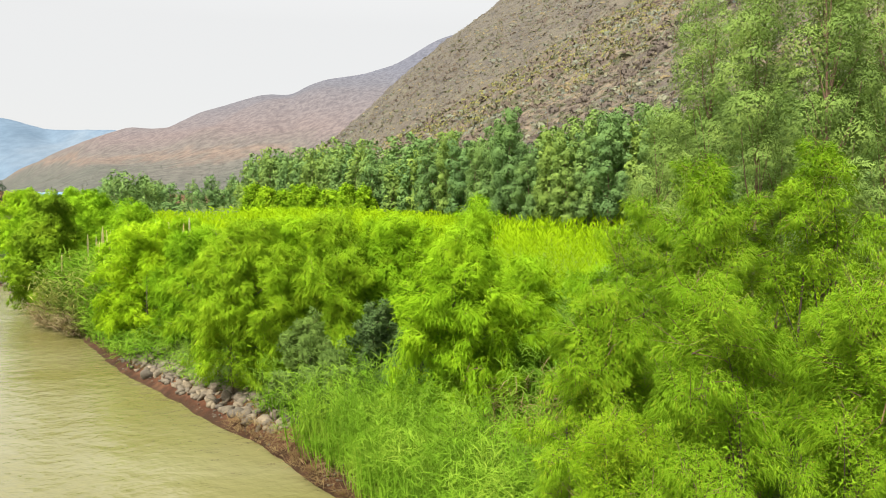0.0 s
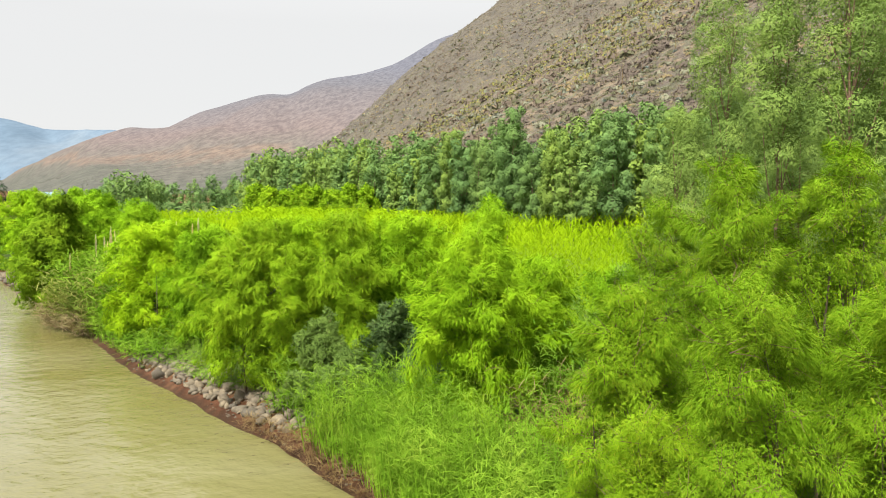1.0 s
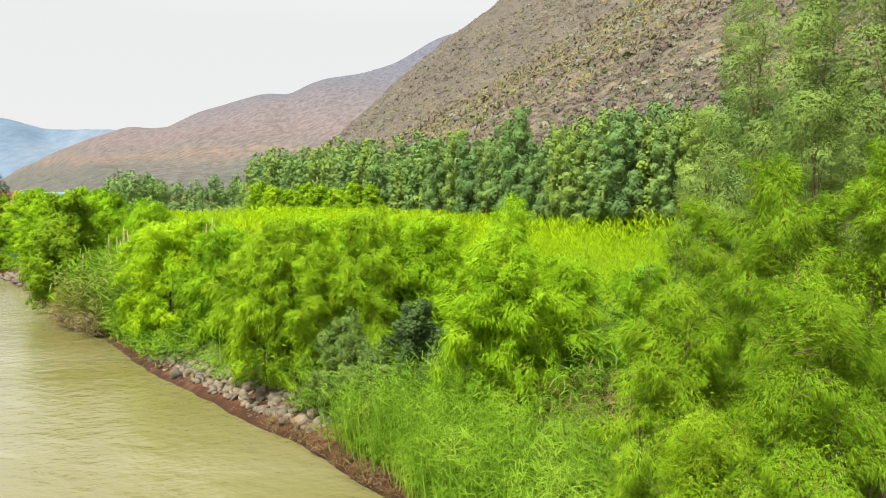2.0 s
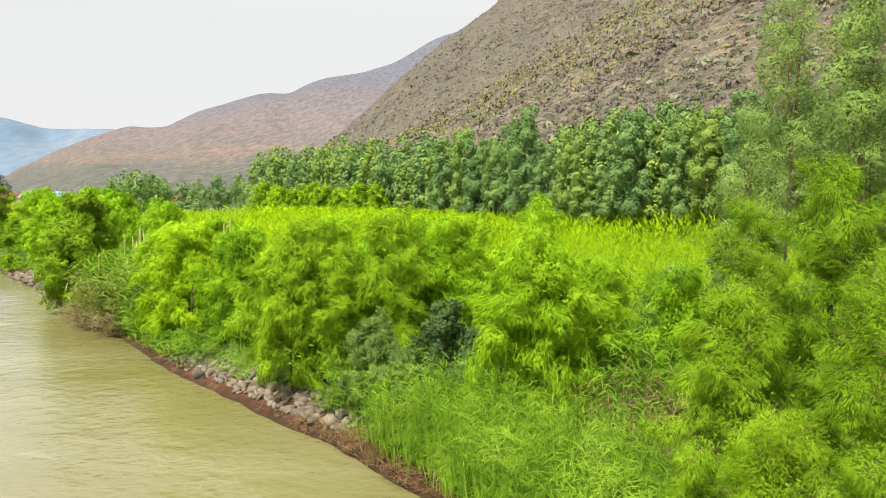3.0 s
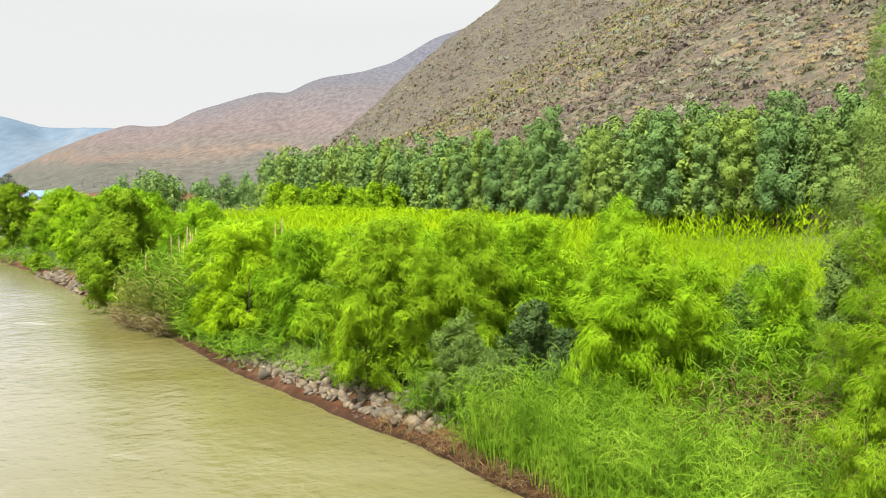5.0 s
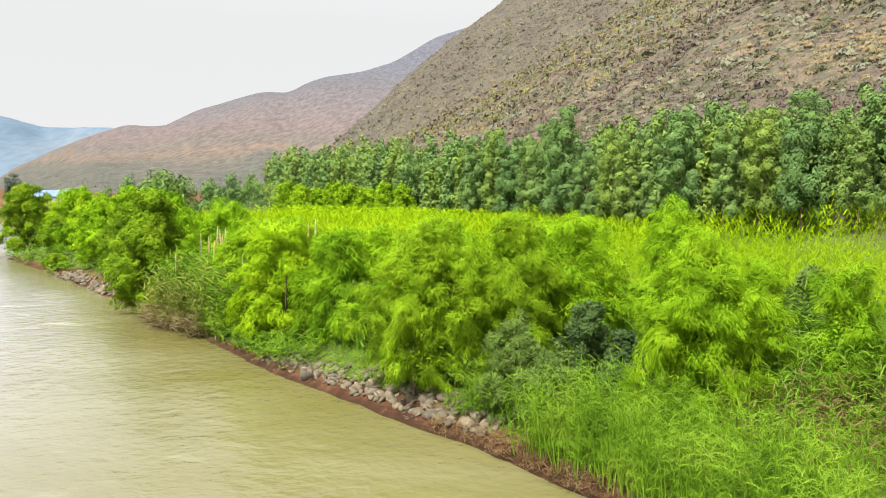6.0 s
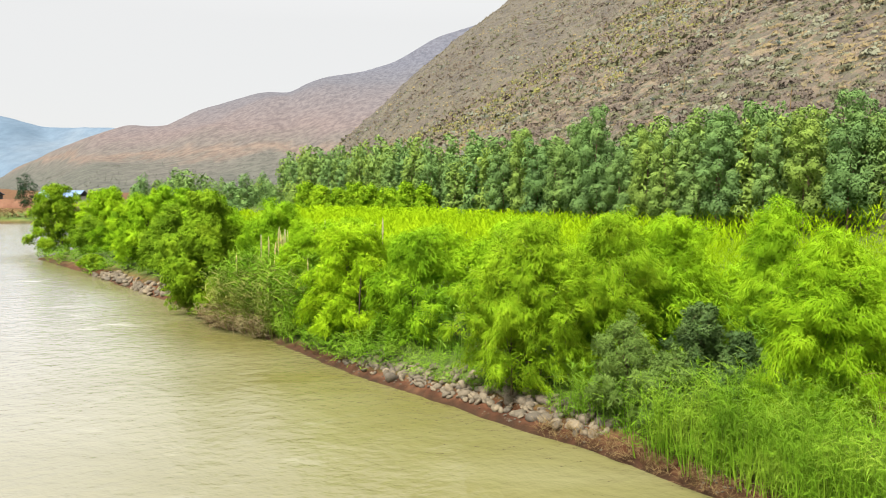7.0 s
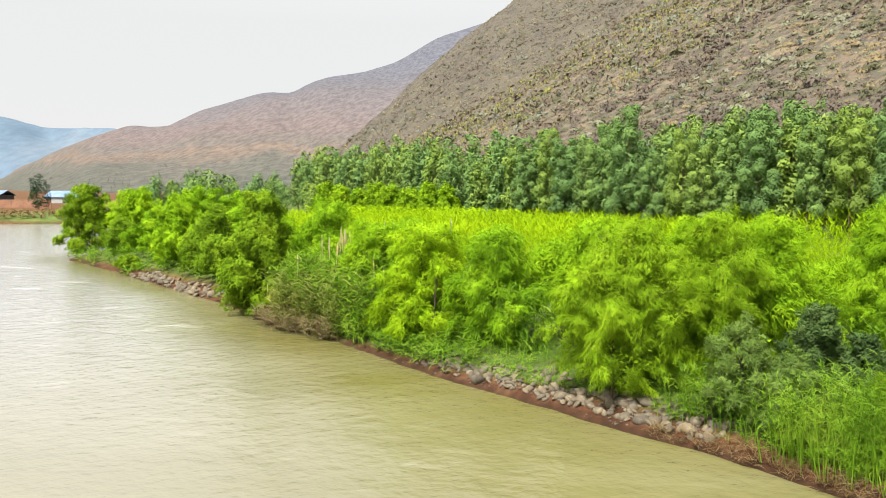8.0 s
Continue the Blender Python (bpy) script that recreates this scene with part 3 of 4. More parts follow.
def leafy_tree(name, label, category, x, y, top, rx, ry, low, material, bark, seed, boughs, long, leaves, leaf, droop=0.35, side=4, fat=0.30, hang=0.35, loose=0.35, trunk_width=0.12, stems=1,
               group="", foot=0.3, shell=(0.3, 1.0), core=500, core_size=0.3, soft=0.7, twigs=0, limb_every=2, lift=0.3):
    """A tree or large shrub on the ground at x, y: trunks, limbs to the boughs, and a crown of plumes of fine leaves."""
    rng = np.random.default_rng(seed)
    zg = ground_z(x, y) - 0.05
    holder = tagged(new(name), label, category, group)
    holder.location = (x, y, zg)
    top, low = top - zg, max(low - zg, 0.15)
    tips, ways = bough_tips(rng, boughs, rx, ry, low, top, foot, shell)
    plumes = plumes_of(tips, ways, long, droop, side, rng)
    middle = np.array([0, 0, low + 0.4 * (top - low)])
    (v, t), out = plume_leaves(plumes, leaves, fat, leaf, hang, loose, middle, lift, rng)
    v[:, 2] = np.maximum(v[:, 2], 0.06)
    part("crown", crown_mesh(((v, t), out), inner_leaves(core, rx, ry, low, top, foot, core_size, rng), material, soft), holder)
    if twigs:
        c = np.repeat(plumes[0], twigs, 0)
        w = np.repeat(plumes[1], twigs, 0)
        l = np.repeat(plumes[2], twigs) * rng.uniform(0.5, 1.0, len(c))
        bare = part("twig_tangle", mesh_from("twig_tangle", *slivers(c + 0.05 * rng.normal(size=c.shape), unit(w + 0.45 * rng.normal(size=c.shape)), l, np.full(len(c), 0.014), rng), [TWIG]), holder)
        tagged(bare, "thin reddish-brown bare twigs", kind="stuff")
    heads = [np.array([rng.normal() * 0.12 * rx, rng.normal() * 0.12 * ry, 0]) * (stems > 1) for _ in range(stems)]
    trunks = []
    lean = np.array([rng.normal() * 0.025, rng.normal() * 0.025, 0]) * (top - low)
    fork = low + (top - low) * 0.62
    for h in heads:
        path = bent(h, h * 1.5 + lean + np.array([0, 0, fork]), 0, rng, 8, 0.03)
        trunks.append(part("trunk", mesh_from("trunk", *tube(path, np.linspace(trunk_width, trunk_width * 0.4, 8), 7), [bark], True), holder))
    for i in range(0, boughs, limb_every):
        q = plumes[0][i] + plumes[1][i] * plumes[2][i] * 0.35
        h = heads[i % stems]
        f = np.clip(q[2] * 0.62 / fork, 0.08, 0.95)
        start = h + (h * 0.5 + lean) * f + np.array([0, 0, fork * f])
        part("limb", mesh_from("limb", *tube(bent(start, q, 0.12 * long, rng, 6), np.linspace(trunk_width * 0.4, trunk_width * 0.1, 6), 5), [bark], True), trunks[i % stems])
    return holder


# ---- willows along the bank ----
def willow(x, y, top, rx, ry=None, low=1.2, kind=WILLOW, seed=0, boughs=60, long=1.05, leaves=112, leaf=(0.18, 0.0175), droop=0.42, fat=0.38, hang=0.6, soft=0.8, twigs=1, core=3000, core_size=0.14, trunk=0.045,
           label="bright green feathery willow rooted in the river bank", group="willows on the river bank", foot=0.34, limb_every=3):
    return leafy_tree("willow_tree", label, "willow tree", x, y, top, rx, ry or rx, low, kind, BARK, seed, boughs, long, leaves, leaf, droop, 6, fat, hang, 0.42, trunk, 2, group, foot, (0.25, 1.0),
                      core, core_size, soft, twigs, limb_every)


# the thicket close to the water, seen from only a few metres
near_leaf = dict(leaf=(0.10, 0.0088), leaves=210, kind=WILLOW_NEAR, long=0.85, droop=0.42, fat=0.36, soft=0.65, twigs=3, trunk=0.034, core=7000, core_size=0.06, limb_every=2,
                 label="feathery fresh-green willow with drooping twigs in a thicket", group="willows of the near thicket")
willow(2.35, 10.3, 5.7, 1.25, 1.3, 1.0, seed=1, boughs=52, **near_leaf)
willow(4.05, 10.8, 7.6, 1.2, 1.3, 3.0, seed=2, boughs=44, **near_leaf)
willow(5.6, 10.7, 7.8, 1.2, 1.3, 3.0, seed=3, boughs=42, **near_leaf)
nearest_leaf = dict(near_leaf, leaf=(0.077, 0.0072), leaves=260)
willow(3.05, 7.9, 6.3, 1.15, 1.2, 0.7, seed=4, boughs=60, **nearest_leaf)
willow(4.5, 7.3, 6.25, 1.2, 1.25, 0.7, seed=5, boughs=60, **nearest_leaf)
willow(3.6, 13.0, 6.9, 1.15, 1.2, 2.5, seed=6, boughs=34, **near_leaf)
willow(2.2, 8.5, 4.5, 0.95, 1.0, 0.9, seed=7, boughs=34, **nearest_leaf)

willow(-6.4, 22.9, 6.1, 2.6, 1.9, 1.1, WILLOW_OLD, 11, boughs=120, core=5000, label="broad olive-green willow with hanging twigs over river stones")
willow(-3.7, 23.2, 6.4, 2.0, 1.8, 1.0, WILLOW_OLD, 12, boughs=76)
willow(0.25, 17.6, 6.1, 1.7, 1.5, 1.5, WILLOW_PALE, 13, boughs=72)
willow(2.2, 18.6, 5.3, 1.1, 1.1, 1.4, WILLOW_PALE, 14, boughs=38)
willow(0.95, 22.0, 6.9, 1.0, 1.0, 2.2, WILLOW, 15, boughs=38, label="slim willow with a pointed top among lower willows")
willow(-1.5, 24.2, 6.3, 1.8, 1.6, 1.6, WILLOW, 16, boughs=60)
far_leaf = dict(leaf=(0.2, 0.03), leaves=74, long=1.2, soft=0.85, core=1800, core_size=0.2, twigs=1)
willow(-13.2, 31.0, 5.7, 2.6, 2.0, 0.6, WILLOW_PALE, 21, boughs=84, label="yellow-green willow with rusty twigs on the bank", **far_leaf)
willow(-10.3, 29.0, 5.6, 2.0, 1.8, 0.9, WILLOW, 22, boughs=64, **far_leaf)
willow(-6.5, 28.0, 6.0, 2.2, 2.0, 1.6, WILLOW, 23, boughs=56, **far_leaf)
willow(-2.5, 28.5, 6.0, 2.0, 2.0, 1.6, WILLOW_PALE, 24, boughs=52, **far_leaf)
willow(-16.0, 35.5, 5.5, 2.2, 2.0, 0.9, WILLOW_PALE, 25, boughs=60, **far_leaf)
willow(-14.0, 38.5, 5.6, 2.4, 2.2, 1.6, WILLOW_PALE, 26, boughs=50, **far_leaf)
willow(-19.3, 43.5, 6.4, 2.4, 2.3, 0.8, WILLOW, 27, boughs=70, **far_leaf)
willow(3.9, 17.4, 5.2, 1.05, 1.0, 1.6, WILLOW, 17, boughs=32, label="young willow with a thin stem behind the reed bed")
# a belt of lower willows that grows into the reed field
belt = np.random.default_rng(77)
for i in range(21):
    f = i / 20
    off = 5.0 + 4.0 * (i % 3) + belt.uniform(-1, 1)
    y = 24 + 42 * f
    x = float(np.interp(y, BANK_Y, BANK_X)) + off / 0.76
    willow(x, y, 5.0 + belt.uniform(0, 0.8) - 0.12 * (off - 5), 2.2, 2.2, 2.0, WILLOW_PALE if i % 2 else WILLOW, 140 + i, boughs=30, long=1.3, leaves=50, leaf=(0.2, 0.038), soft=0.88, core=600, core_size=0.28, twigs=0,
           limb_every=6, label="pale yellow-green willow rising from the reed field", group="willows in the reed field")
distant = dict(leaf=(0.15, 0.06), leaves=78, long=1.25, soft=0.88, core=900, core_size=0.42, twigs=0, fat=0.42, limb_every=4)
willow(-22.6, 40.2, 6.9, 2.45, 2.4, 0.1, WILLOW_DEEP, 31, boughs=110, label="large rounded willow leaning over the river", **distant)
willow(-25.6, 50.0, 6.5, 2.8, 2.6, 1.2, WILLOW, 32, boughs=52, **distant)
willow(-33.8, 58.6, 6.4, 3.0, 2.8, 0.3, WILLOW, 33, boughs=70, **distant)
willow(-43.9, 74.0, 7.0, 3.9, 3.3, 0.9, WILLOW_PALE, 34, boughs=80, **distant)
willow(-49.3, 74.0, 7.4, 3.1, 3.0, 0.2, WILLOW_DEEP, 35, boughs=110, label="large willow with branches hanging into the river", **distant)
willow(-28.5, 57.0, 6.8, 3.0, 2.8, 1.2, WILLOW, 36, boughs=52, **distant)
willow(-34.5, 66.5, 7.2, 3.2, 3.0, 1.2, WILLOW, 37, boughs=52, **distant)
willow(-37.6, 71.0, 7.0, 2.8, 2.8, 1.2, WILLOW_PALE, 38, boughs=52, **distant)
willow(-38.9, 60.0, 1.5, 1.3, 1.2, 0.1, WILLOW_DEEP, 39, boughs=26, long=0.8, leaf=(0.2, 0.06), leaves=30, core=120, label="low willow bush at the water's edge")
for i, (x, y, top, r, low) in enumerate([(-28.0, 50.5, 5.9, 2.5, 0.5), (-38.6, 65.5, 5.0, 3.0, 0.3), (-43.5, 69.5, 4.2, 2.3, 0.4), (-35.0, 63.0, 5.6, 2.6, 0.5), (-30.2, 53.5, 4.6, 2.2, 0.5), (-45.5, 77.5, 6.6, 3.2, 0.5)]):
    willow(x, y, top, r, r, low, WILLOW if i % 2 else WILLOW_DEEP, 180 + i, boughs=42, label="bushy willow filling the river bend behind the boulders", **distant)
# lighter willows at the far side of the reed field
for i in range(8):
    f = i / 7
    willow(-12.0 - 19.5 * f, 104 + 12 * f, 7.6 + 0.5 * math.sin(i * 2.1), 2.6, 2.6, 2.0, WILLOW_OLD, 50 + i, boughs=40, long=1.7, leaves=18, leaf=(0.4, 0.16), soft=0.9, fat=0.42, core=200, core_size=0.7, twigs=0, limb_every=6,
           label="rounded light green willow bush at the end of the reed field", group="willows behind the field")

# ---- shrubs on the bank ----
def shrub(name, label, x, y, top, rx, ry, low, material, seed, leaf=(0.10, 0.045), boughs=40, leaves=70, long=0.6):
    return leafy_tree(name, label, "shrub", x, y, top, rx, ry, low, material, BARK, seed, boughs, long, leaves, leaf, 0.15, 4, 0.34, 0.1, 0.6, trunk_width=0.05, stems=3, group="shrubs on the bank",
                      core=400, core_size=0.22, soft=0.55, twigs=1, limb_every=3)


shrub("shrub", "grey-green bush above the stony water's edge", -4.0, 20.4, 3.5, 1.25, 1.1, 0.5, GREY_BUSH, 61, (0.10, 0.022), 56, 80)
shrub("shrub", "grey-green bush above the stony water's edge", -3.1, 19.3, 2.8, 1.05, 1.0, 0.4, GREY_BUSH, 62, (0.10, 0.022), 48, 80)
shrub("elder_bush", "dark blue-green broad-leaved bush among the willows", -1.9, 20.3, 4.0, 1.0, 0.9, 1.2, DARK_BUSH, 63, (0.12, 0.035), 40, 80)
shrub("elder_bush", "dark blue-green broad-leaved bush among the willows", -1.0, 19.6, 3.3, 0.8, 0.8, 0.8, DARK_BUSH, 64, (0.12, 0.035), 34, 80)
shrub("shrub", "grey-green bush rising from the reed field", 4.4, 15.6, 6.1, 0.65, 0.6, 3.8, GREY_BUSH, 65, (0.10, 0.028), 30)
shrub("shrub", "low dark bush among the reeds", 5.0, 21.5, 4.9, 0.8, 0.8, 2.6, GREY_BUSH, 66, (0.13, 0.04), 30, 44)

# ---- the plantation of eucalypts at the foot of the hill ----
def place_copies(models, spots, rng):
    """The first spots take the models themselves, the others copies of them."""
    used = set()
    for i, (x, y, z, scale, turn) in enumerate(spots):
        k = i if i < len(models) else int(rng.integers(len(models)))
        m = Matrix.Translation((x, y, z)) @ Matrix.Rotation(turn, 4, "Z") @ Matrix.Diagonal((scale, scale, scale * rng.uniform(0.92, 1.1), 1))
        if k not in used:
            used.add(k)
            models[k].matrix_basis = m
        else:
            base = models[k].matrix_basis.copy()
            models[k].matrix_basis = Matrix.Identity(4)
            copy_thing(models[k], m)
            models[k].matrix_basis = base


def puffs_of(rng, count, r, low, height, size, foot, peak):
    """Centres and sizes of the rounded leaf masses of a broad-headed tree, the larger ones low and outside."""
    h = (np.arange(count) + rng.uniform(0.2, 0.8, count)) / count
    a = np.arange(count) * 2.4 + rng.uniform(-0.6, 0.6, count)
    girth = np.sin(np.pi * np.minimum(foot + (peak - foot) * h, 0.97)) ** 0.7
    reach = girth * rng.uniform(0.35, 1.0, count) ** 0.7
    big = size * rng.uniform(0.65, 1.25, count) * (1.08 - 0.3 * h)
    z = low + big * 0.5 + (height - low - 1.3 * big) * h + 0.25 * size * rng.normal(size=count)
    return np.stack([(r - 0.45 * big) * reach * np.cos(a), (r - 0.45 * big) * reach * np.sin(a), z], -1), big


def puff_leaves(centres, big, each, leaf, rng):
    """Leaves over the outside of each leaf mass, thick above and thin below."""
    k = np.repeat(np.arange(len(big)), np.maximum((each * (big / big.mean()) ** 2).astype(int), 8))
    n = len(k)
    d = unit(rng.normal(size=(n, 3)) + np.array([0, 0, 0.45]) + 0.4 * unit(centres[k] * np.array([1, 1, 0])))
    lump = 1 + 0.16 * np.sin(5 * d[:, 0] + 3 * k) * np.sin(5 * d[:, 1] + 2 * k) + 0.14 * np.sin(6 * d[:, 2] + k)
    p = centres[k] + d * (big[k] * lump * rng.uniform(0.62, 1.04, n) ** 0.7)[:, None] * np.array([1, 1, 1.2])
    way = unit(np.cross(d, rng.normal(size=(n, 3))) + 0.35 * d + np.array([0, 0, -0.35]))
    return slivers(p, way, leaf[0] * rng.uniform(0.6, 1.35, n), leaf[1] * rng.uniform(0.8, 1.25, n), rng, d), unit(d + np.array([0, 0, 0.25]))


def model_tree(name, label, category, material, bark, seed, height, r, low, puffs, size, leaves, leaf, group, core=120, core_size=0.5, trunk=0.085, foot=0.30, peak=0.86):
    """A tree built standing at the origin on flat ground, to be set out and copied."""
    rng = np.random.default_rng(seed)
    holder = tagged(new(name), label, category, group)
    centres, big = puffs_of(rng, puffs, r, low, height, size, foot, peak)
    part("crown", crown_mesh(puff_leaves(centres, big, leaves, leaf, rng), inner_leaves(core, r, r, low, height, foot, core_size, rng, peak, 0.6), material, 0.8), holder)
    path = bent((0, 0, -0.6), (rng.normal() * 0.2, rng.normal() * 0.2, height * 0.85), 0, rng, 8)
    stem = part("trunk", mesh_from("trunk", *tube(path, np.linspace(trunk, trunk * 0.2, 8), 6), [bark], True), holder)
    for c in centres[::3]:
        part("limb", mesh_from("limb", *tube(bent((0, 0, c[2] * 0.65), c, 0.2, rng, 5), np.linspace(trunk * 0.35, trunk * 0.08, 5), 4), [bark], True), stem)
    return holder


# ---- tall eucalypts beside the thicket ----
def tall_eucalypt(x, y, top, r, low, seed, puffs=40, size=0.42, label="tall slender eucalypt with hanging pale leaves and a reddish stem"):
    rng = np.random.default_rng(seed)
    zg = ground_z(x, y) - 0.05
    holder = tagged(new("eucalypt_tree"), label, "eucalyptus tree", "tall eucalypts")
    holder.location = (x, y, zg)
    centres, big = puffs_of(rng, puffs, r, low - zg, top - zg, size, 0.3, 0.88)
    part("crown", crown_mesh(puff_leaves(centres, big, 880, (0.058, 0.016), rng), inner_leaves(2500, r, r, low - zg, top - zg, 0.3, 0.08, rng, 0.88), EUCALYPT_TALL, 0.88), holder)
    path = bent((0, 0, 0), (rng.normal() * 0.15, rng.normal() * 0.15, (top - zg) * 0.93), 0, rng, 10, 0.015)
    stem = part("trunk", mesh_from("trunk", *tube(path, np.linspace(0.05, 0.012, 10), 7), [BARK_PALE], True), holder)
    for c in centres[::2]:
        start = path[int(np.clip((c[2] - 0.7) / (top - zg) * 9.5, 0, 8))]
        part("limb", mesh_from("limb", *tube(bent(start, c, -0.08, rng, 5), np.linspace(0.02, 0.006, 5), 5), [BARK_PALE], True), stem)
    return holder


tall_eucalypt(5.9, 16.4, 11.6, 0.76, 7.5, 71, 30)
tall_eucalypt(4.75, 15.5, 9.0, 0.72, 5.6, 72, 26)
tall_eucalypt(5.65, 13.2, 11.6, 0.6, 7.5, 73, 30)
tall_eucalypt(6.6, 12.5, 11.6, 0.78, 7.5, 74, 34)
tall_eucalypt(7.9, 13.0, 12.0, 0.95, 6.8, 75, 38)
tall_eucalypt(9.2, 13.6, 12.0, 1.1, 6.0, 76, 36, 0.48)
tall_eucalypt(7.2, 15.5, 8.8, 0.8, 5.0, 77, 26)
tall_eucalypt(6.5, 11.9, 8.0, 0.7, 5.4, 78, 20)

# ---- rows of the plantation ----
rng = np.random.default_rng(5)
EUC = dict(name="plantation_eucalypt", label="dense dark green young eucalypt in a plantation row", category="eucalyptus tree", material=EUCALYPT, bark=BARK_PALE, group="plantation eucalypts")
front_models = [model_tree(seed=80 + i, height=12.2, r=1.95, low=2.6, puffs=34, size=0.7, leaves=330, core=500, core_size=0.4, leaf=(0.2, 0.115), **EUC) for i in range(5)]
close_models = [model_tree(seed=85 + i, height=12.6, r=1.8, low=1.4, puffs=24, size=0.8, leaves=100, core=330, core_size=0.7, leaf=(0.36, 0.25), **EUC) for i in range(3)]
LINE_X, LINE_Y = np.array([30, 19.5, 15.2, -11.0, -46.0]), np.array([34, 50, 58.5, 107, 166.0])
along = np.concatenate([[0], np.cumsum(np.hypot(np.diff(LINE_X), np.diff(LINE_Y)))])


def rows_of_trees(start, end, step, offsets):
    spots = []
    for row, off in enumerate(offsets):
        s = start + rng.uniform(0, step)
        while s < end:
            x, y = np.interp(s, along, LINE_X), np.interp(s, along, LINE_Y)
            x, y = x + 0.88 * off + rng.normal() * 0.4, y + 0.47 * off + rng.normal() * 0.4
            spots.append((x, y, ground_z(x, y), (13.3 + 0.012 * (y - 58) + 0.5 * row - ground_z(x, y)) / 12.2 * rng.uniform(0.8, 1.1), rng.uniform(0, 6.28)))
            s += step * rng.uniform(0.8, 1.2)
    return spots


place_copies(front_models, rows_of_trees(10, 66, 3.3, (0,)), rng)
place_copies(close_models, rows_of_trees(10, 66, 2.6, (2.6, 5.6)) + rows_of_trees(4, 36, 2.3, (1.1,)) + rows_of_trees(8, 42, 2.6, (8.0,)), rng)
EUC["label"] = "blue-green young eucalypt far along the plantation row"
far_models = [model_tree(seed=90 + i, height=12.0, r=1.75, low=1.4, puffs=24, size=0.75, leaves=56, core=150, core_size=0.7, leaf=(0.42, 0.27), **EUC) for i in range(4)]
place_copies(far_models, rows_of_trees(66, 156, 3.0, (0, 3.2, 6.6)), rng)

# trees in the valley beyond the reeds
VALLEY = dict(name="valley_tree", label="hazy green tree in the valley beyond the reed field", category="tree", material=EUCALYPT, bark=BARK, group="valley trees")
valley_models = [model_tree(seed=100 + i, height=8.5, r=2.4, low=0.5, puffs=15, size=1.15, leaves=80, leaf=(0.5, 0.26), **VALLEY) for i in range(3)]
spots = []
for i in range(34):
    d = rng.uniform(125, 240)
    x = d * rng.uniform(-0.50, -0.27)
    if inland(np.array([x]), np.array([d]))[0] > 2:
        spots.append((x, d, ground_z(x, d), rng.uniform(0.6, 1.15), rng.uniform(0, 6.28)))
spots += [(-45.5, 98.5, 1.4, 1.02, 0.3), (-43.0, 101.0, 1.4, 0.9, 1.3), (-39.5, 103.0, 1.4, 0.85, 2.3), (-48.5, 104, 1.4, 0.8, 4.0)]
place_copies(valley_models, spots, rng)


# ---- reeds ----
def reed_stand(name, label, spots, height, material, seed, blades, blade, canes=True, lean=(0, 0), steps=3, kind="stuff", category="reeds", even=(0.7, 1.15), rise=(0.35, 1.1)):
    """A stand of canes with arching blades; spots: x, y and ground height of each cane."""
    rng = np.random.default_rng(seed)
    spots = np.asarray(spots, float)
    n = len(spots)
    h = height * rng.uniform(*even, n)
    tilt = rng.normal(size=(n, 2)) * 0.11 + np.array(lean)
    u = rng.uniform(0.18, 1.0, (n, blades))
    p = spots[:, None] + np.stack([tilt[:, None, 0] * h[:, None] * u, tilt[:, None, 1] * h[:, None] * u, h[:, None] * u], -1)
    a = rng.uniform(0, 2 * np.pi, (n, blades))
    up = rng.uniform(*rise, (n, blades))
    way = unit(np.stack([np.cos(a), np.sin(a), up], -1))
    m = n * blades
    pieces = [ribbons(p.reshape(-1, 3), way.reshape(-1, 3), blade[0] * rng.uniform(0.6, 1.3, m), blade[1] * rng.uniform(0.7, 1.2, m), rng.uniform(0.35, 0.95, m) / (0.5 + rise[1]), rng, steps)]
    if canes:
        tops = spots + np.stack([tilt[:, 0] * h, tilt[:, 1] * h, h], -1)
        w = unit(tops - spots)
        pieces.append(slivers(spots, w, h, np.full(n, 0.03), rng))
    v, t = joined(pieces)
    return tagged(new(name, mesh_from(name, v, t, [material])), label, category, kind=kind)


def scatter(n, seed, x0, x1, y0, y1, test):
    rng = np.random.default_rng(seed)
    x, y = rng.uniform(x0, x1, n), rng.uniform(y0, y1, n)
    z, d, h = land_height(x, y)
    ok = test(x, y, d, h)
    return np.stack([x, y, z], -1)[ok]


# the bright bed in front of the willows
near_bed = scatter(9000, 1, -5.5, 3.2, 8.5, 18.6, lambda x, y, d, h: (d > 0.25) & (d < 4.6) & (x > -4.6) & (x + 0.62 * (y - 10) < 4.2 - 0.0 * y) & (y < 17.9 - 0.25 * x))
reed_stand("reed_bed", "dense bright green reed bed with arching blades by the water", near_bed[:2100], 2.1, REED, 2, 15, (0.42, 0.0125), lean=(-0.06, -0.05), steps=3)
reed_stand("reed_canes", "taller leafy canes standing behind the reed bed", scatter(260, 3, -1.5, 2.6, 12.5, 16.6, lambda x, y, d, h: (d > 3.0) & (d < 6)), 2.9, REED, 4, 14, (0.5, 0.022), steps=4)
reed_stand("reed_canes", "leafy green canes filling the ground behind the reed bed", scatter(1900, 27, 0.0, 9.0, 13.0, 23.0, lambda x, y, d, h: (d > 4.2) & (d < 9.5)), 2.5, REED, 28, 9, (0.6, 0.032), lean=(-0.05, -0.08), steps=3)
reed_stand("reed_canes", "pale reeds around the bushes on the bank", scatter(500, 5, -6.0, -1.0, 18.6, 21.6, lambda x, y, d, h: (d > 0.9) & (d < 3.0)), 1.6, REED, 6, 11, (0.5, 0.018), lean=(-0.1, -0.1), steps=4)
